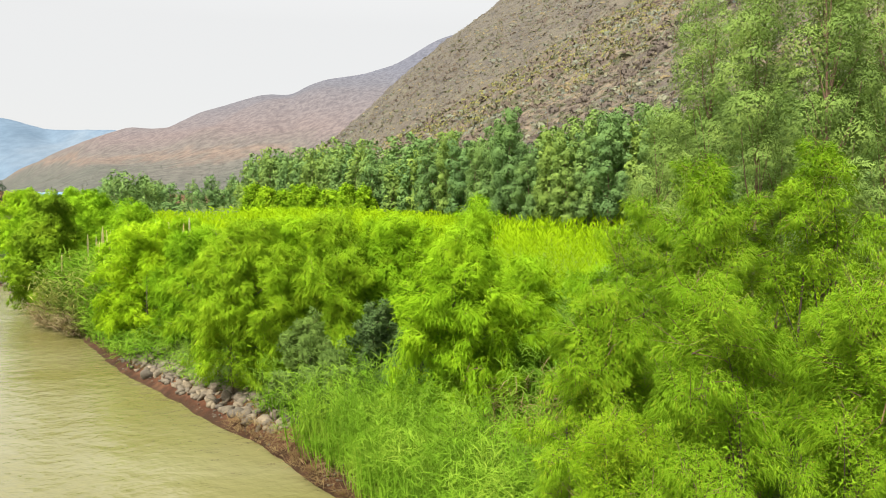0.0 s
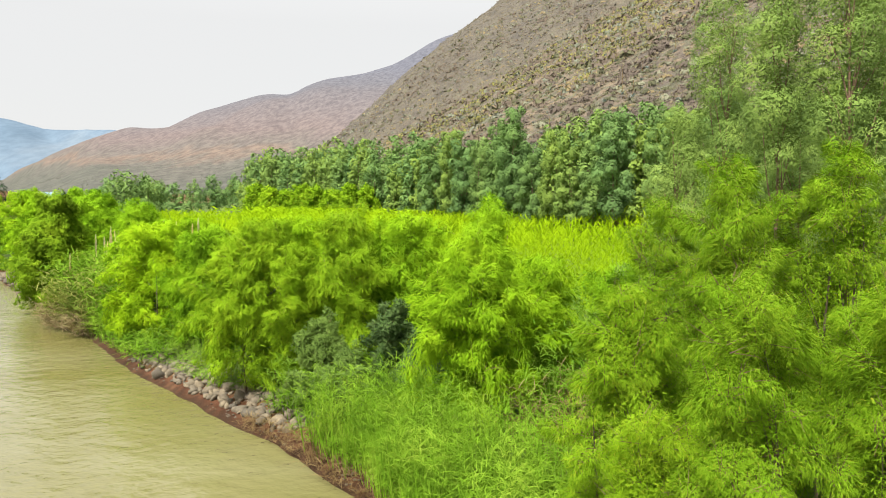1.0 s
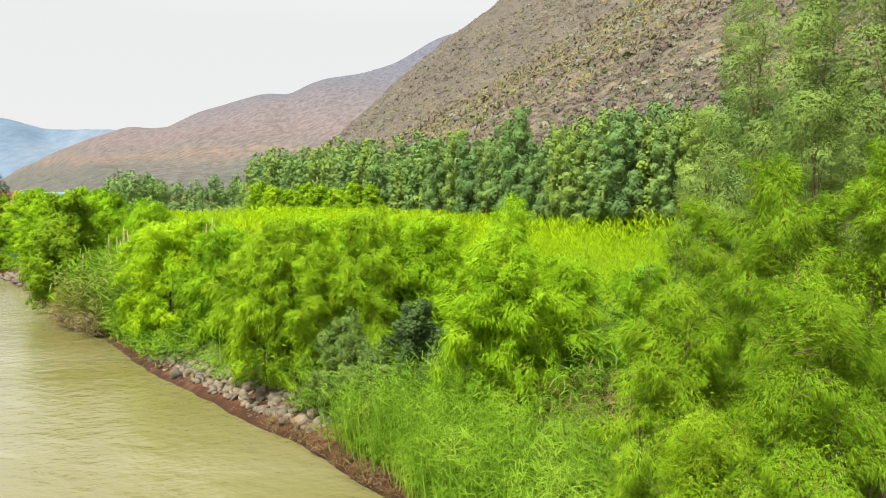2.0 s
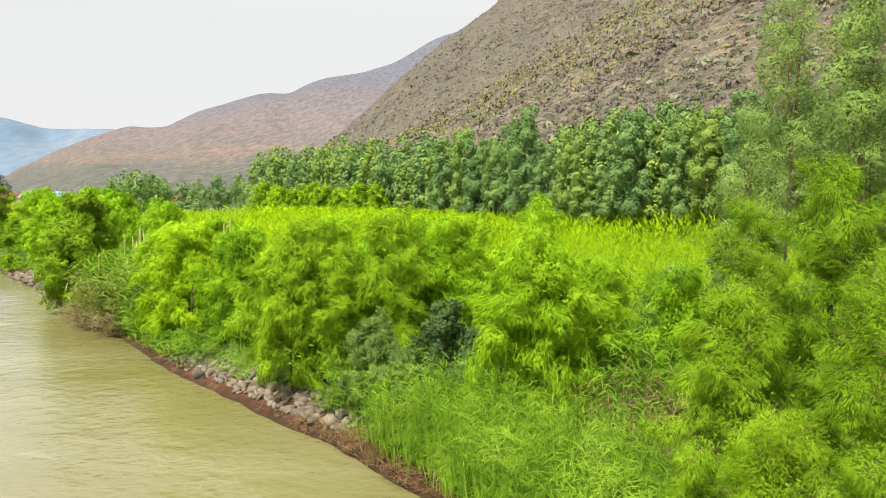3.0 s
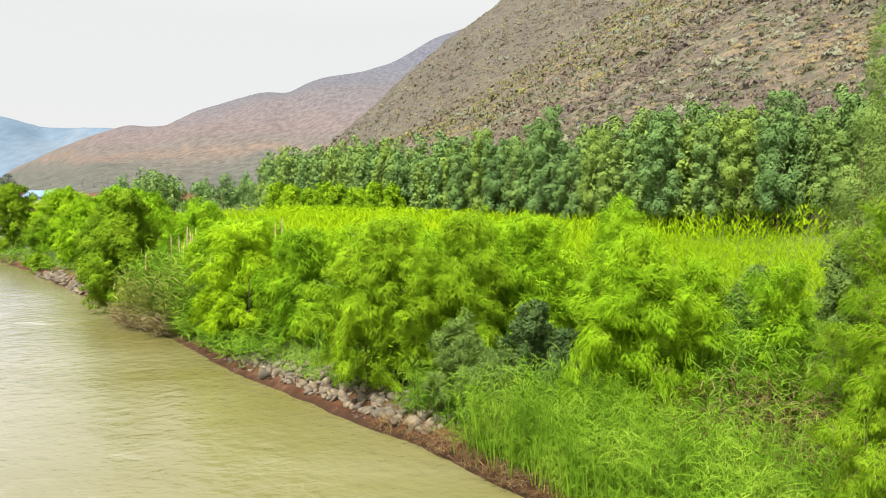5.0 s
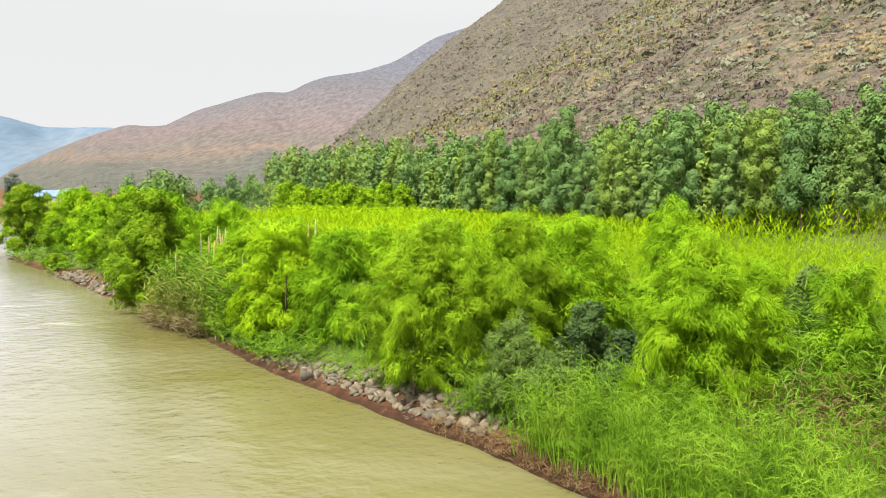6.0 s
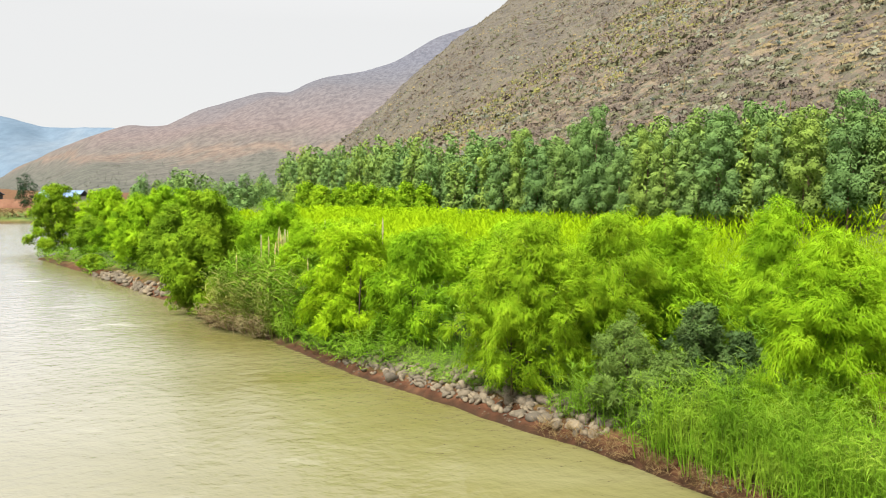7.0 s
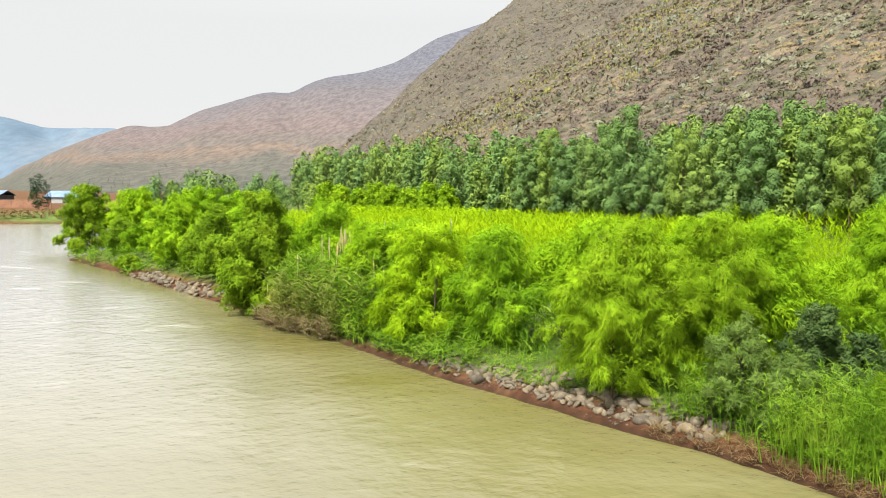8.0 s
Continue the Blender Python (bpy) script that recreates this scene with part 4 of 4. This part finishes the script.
reed_stand("reed_clump", "overgrown greyish reed clump overhanging the water", scatter(1500, 7, -23, -15.5, 33, 40, lambda x, y, d, h: (d > -0.1) & (d < 3.2) & (x < -15.4) & (x > -20.9)), 2.5, REED_DRY, 8, 9, (0.8, 0.045), lean=(-0.16, -0.12), steps=3)
reed_stand("reed_clump", "green canes growing through the overgrown reed clump", scatter(1200, 29, -22, -14, 32, 40, lambda x, y, d, h: (d > 0.2) & (d < 3.6) & (x < -14.6) & (x > -20.6)), 3.0, REED, 30, 11, (0.85, 0.05), lean=(-0.1, -0.08), steps=3)
reed_stand("bank_grass", "green grass and reeds at the foot of the willows", scatter(2600, 9, -21, -11, 27, 38, lambda x, y, d, h: (d > 0.1) & (d < 2.4)), 0.9, REED, 10, 9, (0.5, 0.03), canes=False, lean=(-0.1, -0.1))
reed_stand("reed_canes", "dark green leafy canes under the willows", scatter(420, 11, -16, -8.5, 25.5, 33, lambda x, y, d, h: (d > 2.0) & (d < 4.0)), 2.4, REED, 12, 11, (0.6, 0.04))
reed_stand("bank_grass", "short green grass between the river stones", scatter(9000, 13, -16, -4, 19, 32, lambda x, y, d, h: (d > 1.1 + 0.8 * value_noise(x * 1.2, y * 1.2, 5)) & (d < 4.2)), 0.3, REED, 14, 6, (0.26, 0.014), canes=False)
reed_stand("bank_grass", "green grass hanging over the foot of the reed bed", scatter(4200, 35, -6, 4, 8, 19.5, lambda x, y, d, h: (d > 0.45) & (d < 1.3)), 0.75, REED, 36, 7, (0.42, 0.015), canes=False, lean=(-0.35, -0.3))
reed_stand("dead_grass", "brown dead grass and roots hanging over the water's edge", scatter(7000, 15, -6.5, 3.0, 9, 20.8, lambda x, y, d, h: (d > -0.02) & (d < 0.55)), 0.26, STRAW, 16, 6, (0.4, 0.011), canes=False, lean=(-0.4, -0.4))
reed_stand("dead_grass", "brown dead grass under the overhanging reed clump", scatter(1100, 17, -23, -17.5, 33.5, 39, lambda x, y, d, h: (d > -0.3) & (d < 0.7) & (y < 37.8)), 0.9, DRY_CANES, 18, 9, (0.85, 0.026), canes=False, lean=(-0.4, -0.3))


reed_stand("bank_grass", "grass and low reeds fringing the river bend", scatter(2600, 19, -50, -20, 36, 72, lambda x, y, d, h: (d > -0.1) & (d < 3.2) & ((y < 46) | (y > 57) | (d > 1.5))), 0.8, REED, 20, 8, (0.8, 0.06), canes=False, lean=(-0.3, -0.2))


reed_stand("dead_reeds", "tan broken reeds tangled under the young willows", scatter(900, 33, -0.8, 5.0, 11.5, 17.5, lambda x, y, d, h: (d > 3.3) & (d < 6.5)), 1.9, STRAW, 34, 9, (0.55, 0.02), lean=(-0.12, -0.2), steps=3)


# the field: nearer part with canes, farther part with broader, sparser blades
def in_field(x, y, d, h):
    edge = np.interp(y, LINE_Y, LINE_X)
    return (d > 7.5 + 0.03 * y) & (x < edge + 1.0) & (h < 7.0)


field_a = scatter(13500, 21, -16, 24, 19, 46, in_field)
field_b = scatter(15500, 22, -34, 23, 46, 84, in_field)
field_c = scatter(15000, 23, -46, 8, 84, 150, in_field)
reed_stand("reed_field", "flat field of yellow-green reeds", field_a, 3.0, FIELD, 24, 8, (0.42, 0.025), canes=False, steps=2, even=(0.8, 1.04), rise=(0.5, 1.9))
reed_stand("reed_field", "flat field of yellow-green reeds", field_b, 3.0, FIELD, 25, 3, (0.7, 0.08), canes=False, steps=2, even=(0.88, 1.05), rise=(0.7, 2.2))
reed_stand("reed_field", "flat field of yellow-green reeds", field_c, 3.0, FIELD, 26, 2, (0.95, 0.24), canes=False, steps=2, even=(0.92, 1.04))


# ---- plumes over the reeds ----
def plume(x, y, foot, top, tilt, seed):
    """A reed flower: a thin stalk with a feathery spindle."""
    rng = np.random.default_rng(seed)
    holder = tagged(new("reed_plume"), "pale straw-coloured feathery reed plume on a stalk", "reed plume", "reed plumes")
    holder.location = (x, y, foot)
    h = top - foot
    head = np.array([tilt[0] * h, tilt[1] * h, h])
    path = bent((0, 0, 0), head, 0, rng, 6)
    part("stalk", mesh_from("stalk", *tube(path, np.linspace(0.014, 0.006, 6), 5), [STRAW], True), holder)
    n = 340
    u = rng.uniform(0, 1, n)
    w = unit(head)
    base = head * (1 - 0.95 * u / h)[:, None] if h > 1 else head * (1 - 0.5 * u)[:, None]
    girth = 0.22 * np.sin(np.pi * np.clip(u * 0.9 + 0.06, 0, 1))
    way = unit(w * 1.0 + unit(rng.normal(size=(n, 3))) * girth[:, None])
    around = unit(np.cross(way, rng.normal(size=(n, 3))) + np.array([0, 0, 0.4]))
    feather, _ = slivers(base, way, 0.25 * rng.uniform(0.6, 1.3, n), np.full(n, 0.026), rng, around)
    part("plume", shaded_round("plume", feather, around, PLUME, 0.8), holder)
    return holder


rng = np.random.default_rng(31)
for i in range(19):
    x, y = -17.0 + rng.normal() * 0.75, 36.7 + rng.normal() * 0.6
    plume(x, y, ground_z(x, y), 4.5 + rng.uniform(-0.4, 0.75), (rng.normal() * 0.06 + 0.02, rng.normal() * 0.06), 200 + i)
for i, (x, y, top) in enumerate([(-12.1, 33.2, 5.6), (-12.6, 33.7, 5.3), (-15.6, 34.0, 3.6), (-15.2, 33.6, 3.3), (-15.5, 38.0, 5.3), (-14.9, 38.4, 5.2), (-19.9, 36.2, 3.6)]):
    plume(x, y, ground_z(x, y), top, (rng.normal() * 0.03, rng.normal() * 0.03), 230 + i)


# ---- river stones ----
def stone_mesh(seed):
    bm = bmesh.new()
    bmesh.ops.create_icosphere(bm, subdivisions=2, radius=0.5)
    r = random.Random(seed)
    shift = Vector((r.uniform(0, 50), r.uniform(0, 50), r.uniform(0, 50)))
    flat = r.uniform(0.5, 0.85)
    for v in bm.verts:
        f = 1 + 0.5 * noise.noise(v.co * 1.9 + shift) + 0.2 * noise.noise(v.co * 4 + shift)
        f = min(f, 1.12)
        v.co = Vector((v.co.x * f * 1.15, v.co.y * f * 0.85, v.co.z * f * flat))
    for f in bm.faces:
        f.smooth = True
    me = bpy.data.meshes.new("river_stone")
    bm.to_mesh(me)
    bm.free()
    me.materials.append(STONE)
    return me


stone_meshes = [stone_mesh(i) for i in range(10)]


def stones(n, seed, y0, y1, d0, d1, size0, size1, label, group):
    rng = np.random.default_rng(seed)
    made = 0
    placed = []
    while made < n:
        y = rng.uniform(y0, y1)
        d = float(np.interp(y, STRIP_Y, STRIP_W)) * d0 + (d1 - d0) * rng.beta(1.3, 1.5)
        x = float(np.interp(y, BANK_Y, BANK_X)) + d / 0.76
        s = size0 + (size1 - size0) * rng.beta(1.0, 2.8)
        made += 1
        if any((x - a) ** 2 + (y - b) ** 2 < (0.30 * (s + c)) ** 2 for a, b, c in placed):
            continue
        placed.append((x, y, s))
        ob = tagged(new("river_stone", stone_meshes[int(rng.integers(10))]), label, "stone", group)
        ob.matrix_basis = Matrix.Translation((x, y, ground_z(x, y) + 0.06 * s)) @ Euler((rng.normal() * 0.45, rng.normal() * 0.45, rng.uniform(0, 6.28))).to_matrix().to_4x4() @ Matrix.Diagonal((s, s, s, 1))


stones(560, 41, 20.0, 28.8, 0.45, 2.0, 0.13, 0.6, "rounded grey river stone on reddish bank soil", "river stones")
stones(40, 43, 20.4, 25.0, 0.75, 1.9, 0.34, 0.66, "large rounded grey river stone under the willow", "river stones")
stones(190, 42, 46.0, 57.5, 0.0, 1.3, 0.35, 0.75, "pale boulder lining the far water's edge", "boulders at the bend")

# pebbles washed out of the bank
pebble_spots = scatter(9000, 44, -16, 3, 10, 30, lambda x, y, d, h: (d > 0.12) & (d < 1.7) & (fbm(x, y, 1.3, 2, 45) + 0.5 > 0.35 + 0.02 * np.abs(y - 23)))
pebble_rng = np.random.default_rng(46)
ball = bmesh.new()
bmesh.ops.create_icosphere(ball, subdivisions=1, radius=0.5)
ball_v, ball_t = np.array([v.co[:] for v in ball.verts]), np.array([[v.index for v in f.verts] for f in ball.faces])
ball.free()
pebble_size = pebble_rng.uniform(0.03, 0.11, len(pebble_spots))[:, None, None]
pebble_v = pebble_spots[:, None] + ball_v[None] * pebble_rng.uniform(0.6, 1.3, (len(pebble_spots), len(ball_v), 1)) * pebble_size * np.array([1.1, 0.9, 0.7])
pebble_t = ball_t[None] + np.arange(len(pebble_spots))[:, None, None] * len(ball_v)
tagged(new("pebbles", mesh_from("pebbles", pebble_v.reshape(-1, 3), pebble_t.reshape(-1, 3), [STONE], True)), "small pebbles scattered over the reddish bank", "pebbles", kind="stuff")

# ---- scrub and agaves on the hillside ----
rng = np.random.default_rng(51)


def bushes(name, label, x, y, z, wide, each, material, squat=0.55, soft=0.9, grain=0.5):
    """Low mounds of twigs and leaves over the slope, one for each place."""
    n = len(x) * each
    heart, big = np.repeat(np.stack([x, y, z], -1), each, 0), np.repeat(wide, each)
    d = unit(rng.normal(size=(n, 3)))
    d[:, 2] = np.abs(d[:, 2]) * squat + 0.04
    lay = unit(np.cross(d, rng.normal(size=d.shape)))
    v, _ = slivers(heart + d * (big * 0.42 * rng.uniform(0.6, 1.1, n))[:, None] - lay * (big * grain * 0.5)[:, None], lay, big * grain, big * grain * 0.7, rng, d)
    d = unit(d + np.array([0, 0, 0.5]))
    tagged(new(name, shaded_round(name, v, d, material, soft)), label, "scrub", kind="stuff")
    return v, d


def on_hill(n, near, reach, power, lowest=5):
    dist = near + reach * rng.uniform(0, 1, n) ** power
    x, y = dist * rng.uniform(-0.34, 0.75, n), dist
    z, _, h = land_height(x, y)
    ok = h > lowest
    x, y, z = x[ok], y[ok], z[ok]
    front, rear = hill_planes(x, y)
    return x, y, z, front, rear


# small tufts everywhere
sx, sy, sz, front, rear = on_hill(42000, 62, 430, 1.5)
sizes = np.clip(rng.lognormal(-0.6, 0.4, len(sx)), 0.25, 1.3) * (0.9 + sy / 330) * np.where(rear > front, 0.8, 1.0)
tufts_v, tufts_d = bushes("hill_scrub", "low dry brown and olive scrub covering the hillside", sx, sy, sz - 0.05, sizes, 3, SCRUB)
# rounded bushes in drifts, brown, dark olive and grey-green
hx, hy, hz, f2, r2 = on_hill(40000, 62, 330, 1.4)
drift = fbm(hx, hy, 16, 3, 61) + 0.25 * rng.normal(size=len(hx))
wide = np.clip(rng.lognormal(0.25, 0.42, len(hx)), 0.6, 3.2) * (0.75 + hy / 500) * np.where(r2 > f2, 0.75, 1.0)
for lo, hi, nm, lab, mat in ((-9, -0.12, "hill_bushes", "rounded purplish-brown bare bushes on the hillside", BARE_SCRUB), (-0.12, 0.10, "hill_bushes", "rounded dark olive bushes on the hillside", OLIVE_SCRUB),
                             (0.2, 0.34, "hill_bushes", "pale grey-green bushes on the hillside", PALE_SCRUB), (0.34, 9, "dry_grass", "ochre dry grass tufts between the bushes", OCHRE_GRASS)):
    flat = mat is OCHRE_GRASS
    for near in (True, False):
        k = (drift > lo) & (drift <= hi) & ((hy < 165) == near)
        k &= rng.uniform(size=len(k)) < (0.55 if near else 0.8)
        bushes(nm, lab, hx[k], hy[k], hz[k] - 0.1, wide[k] * (0.9 if flat else 1.15), 36 if near else 9, mat, 0.3 if flat else 0.6, 0.92, 0.22 if near else 0.4)
# a ragged fringe of bushes on the skyline
kx, ky, kz, kf, kr = on_hill(9000, 290, 250, 1.0, 20)
bushes("hill_scrub", "low dry scrub along the hill's crest", kx, ky, kz, rng.uniform(0.8, 2.2, len(kx)), 3, SCRUB)

# bushes dotted over the mountain's foot
fv = np.array([c.co[:] for c in red_mountain.data.vertices])
fq = np.array([p.vertices[:] for p in red_mountain.data.polygons])
mid_q = fv[fq].mean(1)
fq = fq[(mid_q[:, 2] < 130) & (mid_q[:, 2] > -8) & (mid_q[:, 1] < 2000) & (mid_q[:, 0] > -1400) & (mid_q[:, 0] < 250)]
fq = fq[rng.integers(len(fq), size=8000)]
w = rng.uniform(size=(8000, 2, 1))
spot_f = (fv[fq[:, 0]] * (1 - w[:, 0]) + fv[fq[:, 1]] * w[:, 0]) * (1 - w[:, 1]) + (fv[fq[:, 3]] * (1 - w[:, 0]) + fv[fq[:, 2]] * w[:, 0]) * w[:, 1]
spot_f = spot_f[fbm(spot_f[:, 0], spot_f[:, 1], 90, 3, 91) + 0.3 * rng.normal(size=len(spot_f)) > spot_f[:, 2] / 110 - 0.6]
spot_f = np.repeat(spot_f, 3, 0)
df = unit(rng.normal(size=spot_f.shape) * np.array([1, 1, 0.5]) + np.array([0, -0.5, 0.5]))
long_f = rng.uniform(0.8, 2.4, len(spot_f))
lie_f = unit(np.cross(df, rng.normal(size=df.shape)))
fv, _ = slivers(spot_f + df * 0.25 - lie_f * (long_f / 2)[:, None], lie_f, long_f, long_f * 0.7, rng, df)
tagged(new("mountain_scrub", shaded_round("mountain_scrub", fv, df, FAR_SCRUB, 0.9)), "grey-green bushes dotted over the mountain's foot", "scrub", kind="stuff")

# greener growth along the lip of the gully
edge = np.repeat((front - rear > -1) & (front - rear < 20 + 16 * fbm(sx, sy, 25, 2, 71)) & (fbm(sx, sy, 14, 2, 73) > -0.15), 3)
gv, gd = tufts_v.reshape(-1, 3, 3)[edge] + np.array([0, 0, 0.45]), tufts_d[edge]
tagged(new("green_scrub", shaded_round("green_scrub", gv.reshape(-1, 3), gd, GREEN_SCRUB, 0.9)), "yellow-green bushes along the lip of the gully", "scrub", kind="stuff")


def agave_model(seed, stalk):
    rng = np.random.default_rng(seed)
    holder = tagged(new("agave"), "blue-grey agave on the dry hillside" + (" with a flower stalk" if stalk else ""), "agave", "agaves on the hill")
    n = 26
    a, up = rng.uniform(0, 6.28, n), rng.uniform(0.25, 1.8, n)
    way = unit(np.stack([np.cos(a), np.sin(a), up], -1))
    v, tri = ribbons(np.zeros((n, 3)), way, rng.uniform(0.8, 1.25, n), np.full(n, 0.2), rng.uniform(0, 0.25, n), rng, 3)
    keep = np.arange(len(v))
    keep[(keep % 7) < 2] = 0
    v[0] = 0
    tri = keep[tri]
    tri = tri[(tri[:, 0] != tri[:, 1]) & (tri[:, 1] != tri[:, 2]) & (tri[:, 0] != tri[:, 2])]
    used, tri = np.unique(tri, return_inverse=True)
    part("rosette", mesh_from("rosette", v[used], tri.reshape(-1, 3), [AGAVE]), holder)
    if stalk:
        part("flower_stalk", mesh_from("flower_stalk", *tube(bent((0, 0, 0), (0.1, 0.1, 4.2), 0, rng, 5), np.linspace(0.055, 0.03, 5), 5), [STRAW], True), holder, "dry pale flower stalk")
    return holder


agaves = [agave_model(300 + i, i % 3 == 0) for i in range(6)]
spots = []
while len(spots) < 190:
    d = 66 + 160 * rng.uniform() ** 1.2
    x = d * rng.uniform(-0.05, 0.70)
    z, _, h = land_height(np.array([x]), np.array([d]))
    if h[0] > 7:
        spots.append((x, d, float(z[0]), rng.uniform(0.5, 0.95), rng.uniform(0, 6.28)))
place_copies(agaves, spots, rng)


# ---- far bank: sheds, wall and dark trees ----
def box(x0, x1, y0, y1, z0, z1, chamfer=0.0):
    bm = bmesh.new()
    bmesh.ops.create_cube(bm, size=1)
    for v in bm.verts:
        v.co = Vector(((x0 + x1) / 2 + v.co.x * (x1 - x0), (y0 + y1) / 2 + v.co.y * (y1 - y0), (z0 + z1) / 2 + v.co.z * (z1 - z0)))
    if chamfer:
        bmesh.ops.bevel(bm, geom=bm.edges[:], offset=chamfer, segments=1, affect="EDGES")
    return bm


def bm_part(name, bm, material, parent, label=""):
    me = bpy.data.meshes.new(name)
    bm.to_mesh(me)
    bm.free()
    me.materials.append(material)
    return part(name, me, parent, label)


ROOF_BLUE = rough_material("blue_sheet_roof", [(0.3, (0.09, 0.17, 0.32)), (0.6, (0.2, 0.3, 0.45)), (0.8, (0.4, 0.46, 0.52))], 0.25, 0.01, 0.45)
PLASTER = rough_material("pale_plaster", [(0.3, (0.34, 0.36, 0.38)), (0.7, (0.48, 0.49, 0.5))], 0.5, 0.01)
# Near-black: the shade in one shed's open sides, drawn as walls, and the doors.
SHED_DARK = rough_material("shed_shade_and_door_boards", [(0.3, (0.03, 0.035, 0.045)), (0.7, (0.07, 0.08, 0.10))], 0.5, 0.01)
BRICK_WALL = rough_material("red_earth_wall", [(0.3, (0.24, 0.115, 0.07)), (0.7, (0.36, 0.20, 0.125))], 0.4, 0.02)


def shed(x, y, wide, deep, wall_h, roof_h, wall, roof, label):
    holder = tagged(new("shed"), label, "shed", "sheds across the river")
    holder.location = (x, y, ground_z(x, y))
    t = 0.2
    bm_part("wall", box(-wide / 2, wide / 2, -deep / 2, -deep / 2 + t, -0.5, wall_h), wall, holder)
    bm_part("wall", box(-wide / 2, wide / 2, deep / 2 - t, deep / 2, -0.5, wall_h), wall, holder)
    bm_part("wall", box(-wide / 2, -wide / 2 + t, -deep / 2 + t, deep / 2 - t, -0.5, wall_h), wall, holder)
    bm_part("wall", box(wide / 2 - t, wide / 2, -deep / 2 + t, deep / 2 - t, -0.5, wall_h), wall, holder)
    bm = bmesh.new()
    prof = [(-deep / 2 - 0.5, wall_h), (0, wall_h + roof_h), (deep / 2 + 0.5, wall_h), (deep / 2 + 0.5, wall_h - 0.12), (0, wall_h + roof_h - 0.14), (-deep / 2 - 0.5, wall_h - 0.12)]
    a = [bm.verts.new((-wide / 2 - 0.4, p, q)) for p, q in prof]
    b = [bm.verts.new((wide / 2 + 0.4, p, q)) for p, q in prof]
    for i in range(6):
        bm.faces.new((a[i], a[(i + 1) % 6], b[(i + 1) % 6], b[i]))
    bm.faces.new(a[::-1])
    bm.faces.new(b)
    bmesh.ops.recalc_face_normals(bm, faces=bm.faces[:])
    bm_part("roof", bm, roof, holder)
    bm_part("door", box(-1.2, 1.2, -deep / 2 - 0.05, -deep / 2 - 0.003, -0.2, wall_h * 0.75), SHED_DARK, holder)
    return holder


shed(-149, 262, 15, 9, 2.2, 2.2, PLASTER, ROOF_BLUE, "pale shed with a blue and white sheet roof")
shed(-139.5, 200, 9, 7, 3.4, 1.4, SHED_DARK, ROOF_BLUE, "blue-roofed shed, the shade of its open sides drawn as dark walls")
garden_wall = tagged(new("garden_wall"), "long reddish earth wall across the river", "wall")
garden_wall.location = (-131, 190, ground_z(-131, 190))
for i in range(8):
    bm_part("wall_panel", box(-14 + 3.5 * i, -10.52 + 3.5 * i, -0.15, 0.15, -0.8, 2.2, 0.03), BRICK_WALL, garden_wall)
PINES = dict(name="pine_tree", label="dark rounded conifer on the opposite bank", category="pine tree", material=PINE, bark=BARK, group="pines across the river")
pines = [model_tree(seed=120 + i, height=9.5, r=2.6, low=0.6, puffs=20, size=1.0, leaves=110, leaf=(0.45, 0.16), **PINES) for i in range(2)]
place_copies(pines, [(-113.5, 178, ground_z(-113.5, 178), 1.0, 0.5), (-125.0, 176, ground_z(-125, 176), 0.75, 2.0), (-160, 230, ground_z(-160, 230), 0.8, 1.0)], rng)
reed_stand("bank_grass", "dry grass on the opposite river bank", scatter(2500, 61, -160, -70, 128, 176, lambda x, y, d, h: (d > 3) & (d < 16)), 0.8, STRAW, 62, 6, (1.2, 0.2), canes=False)
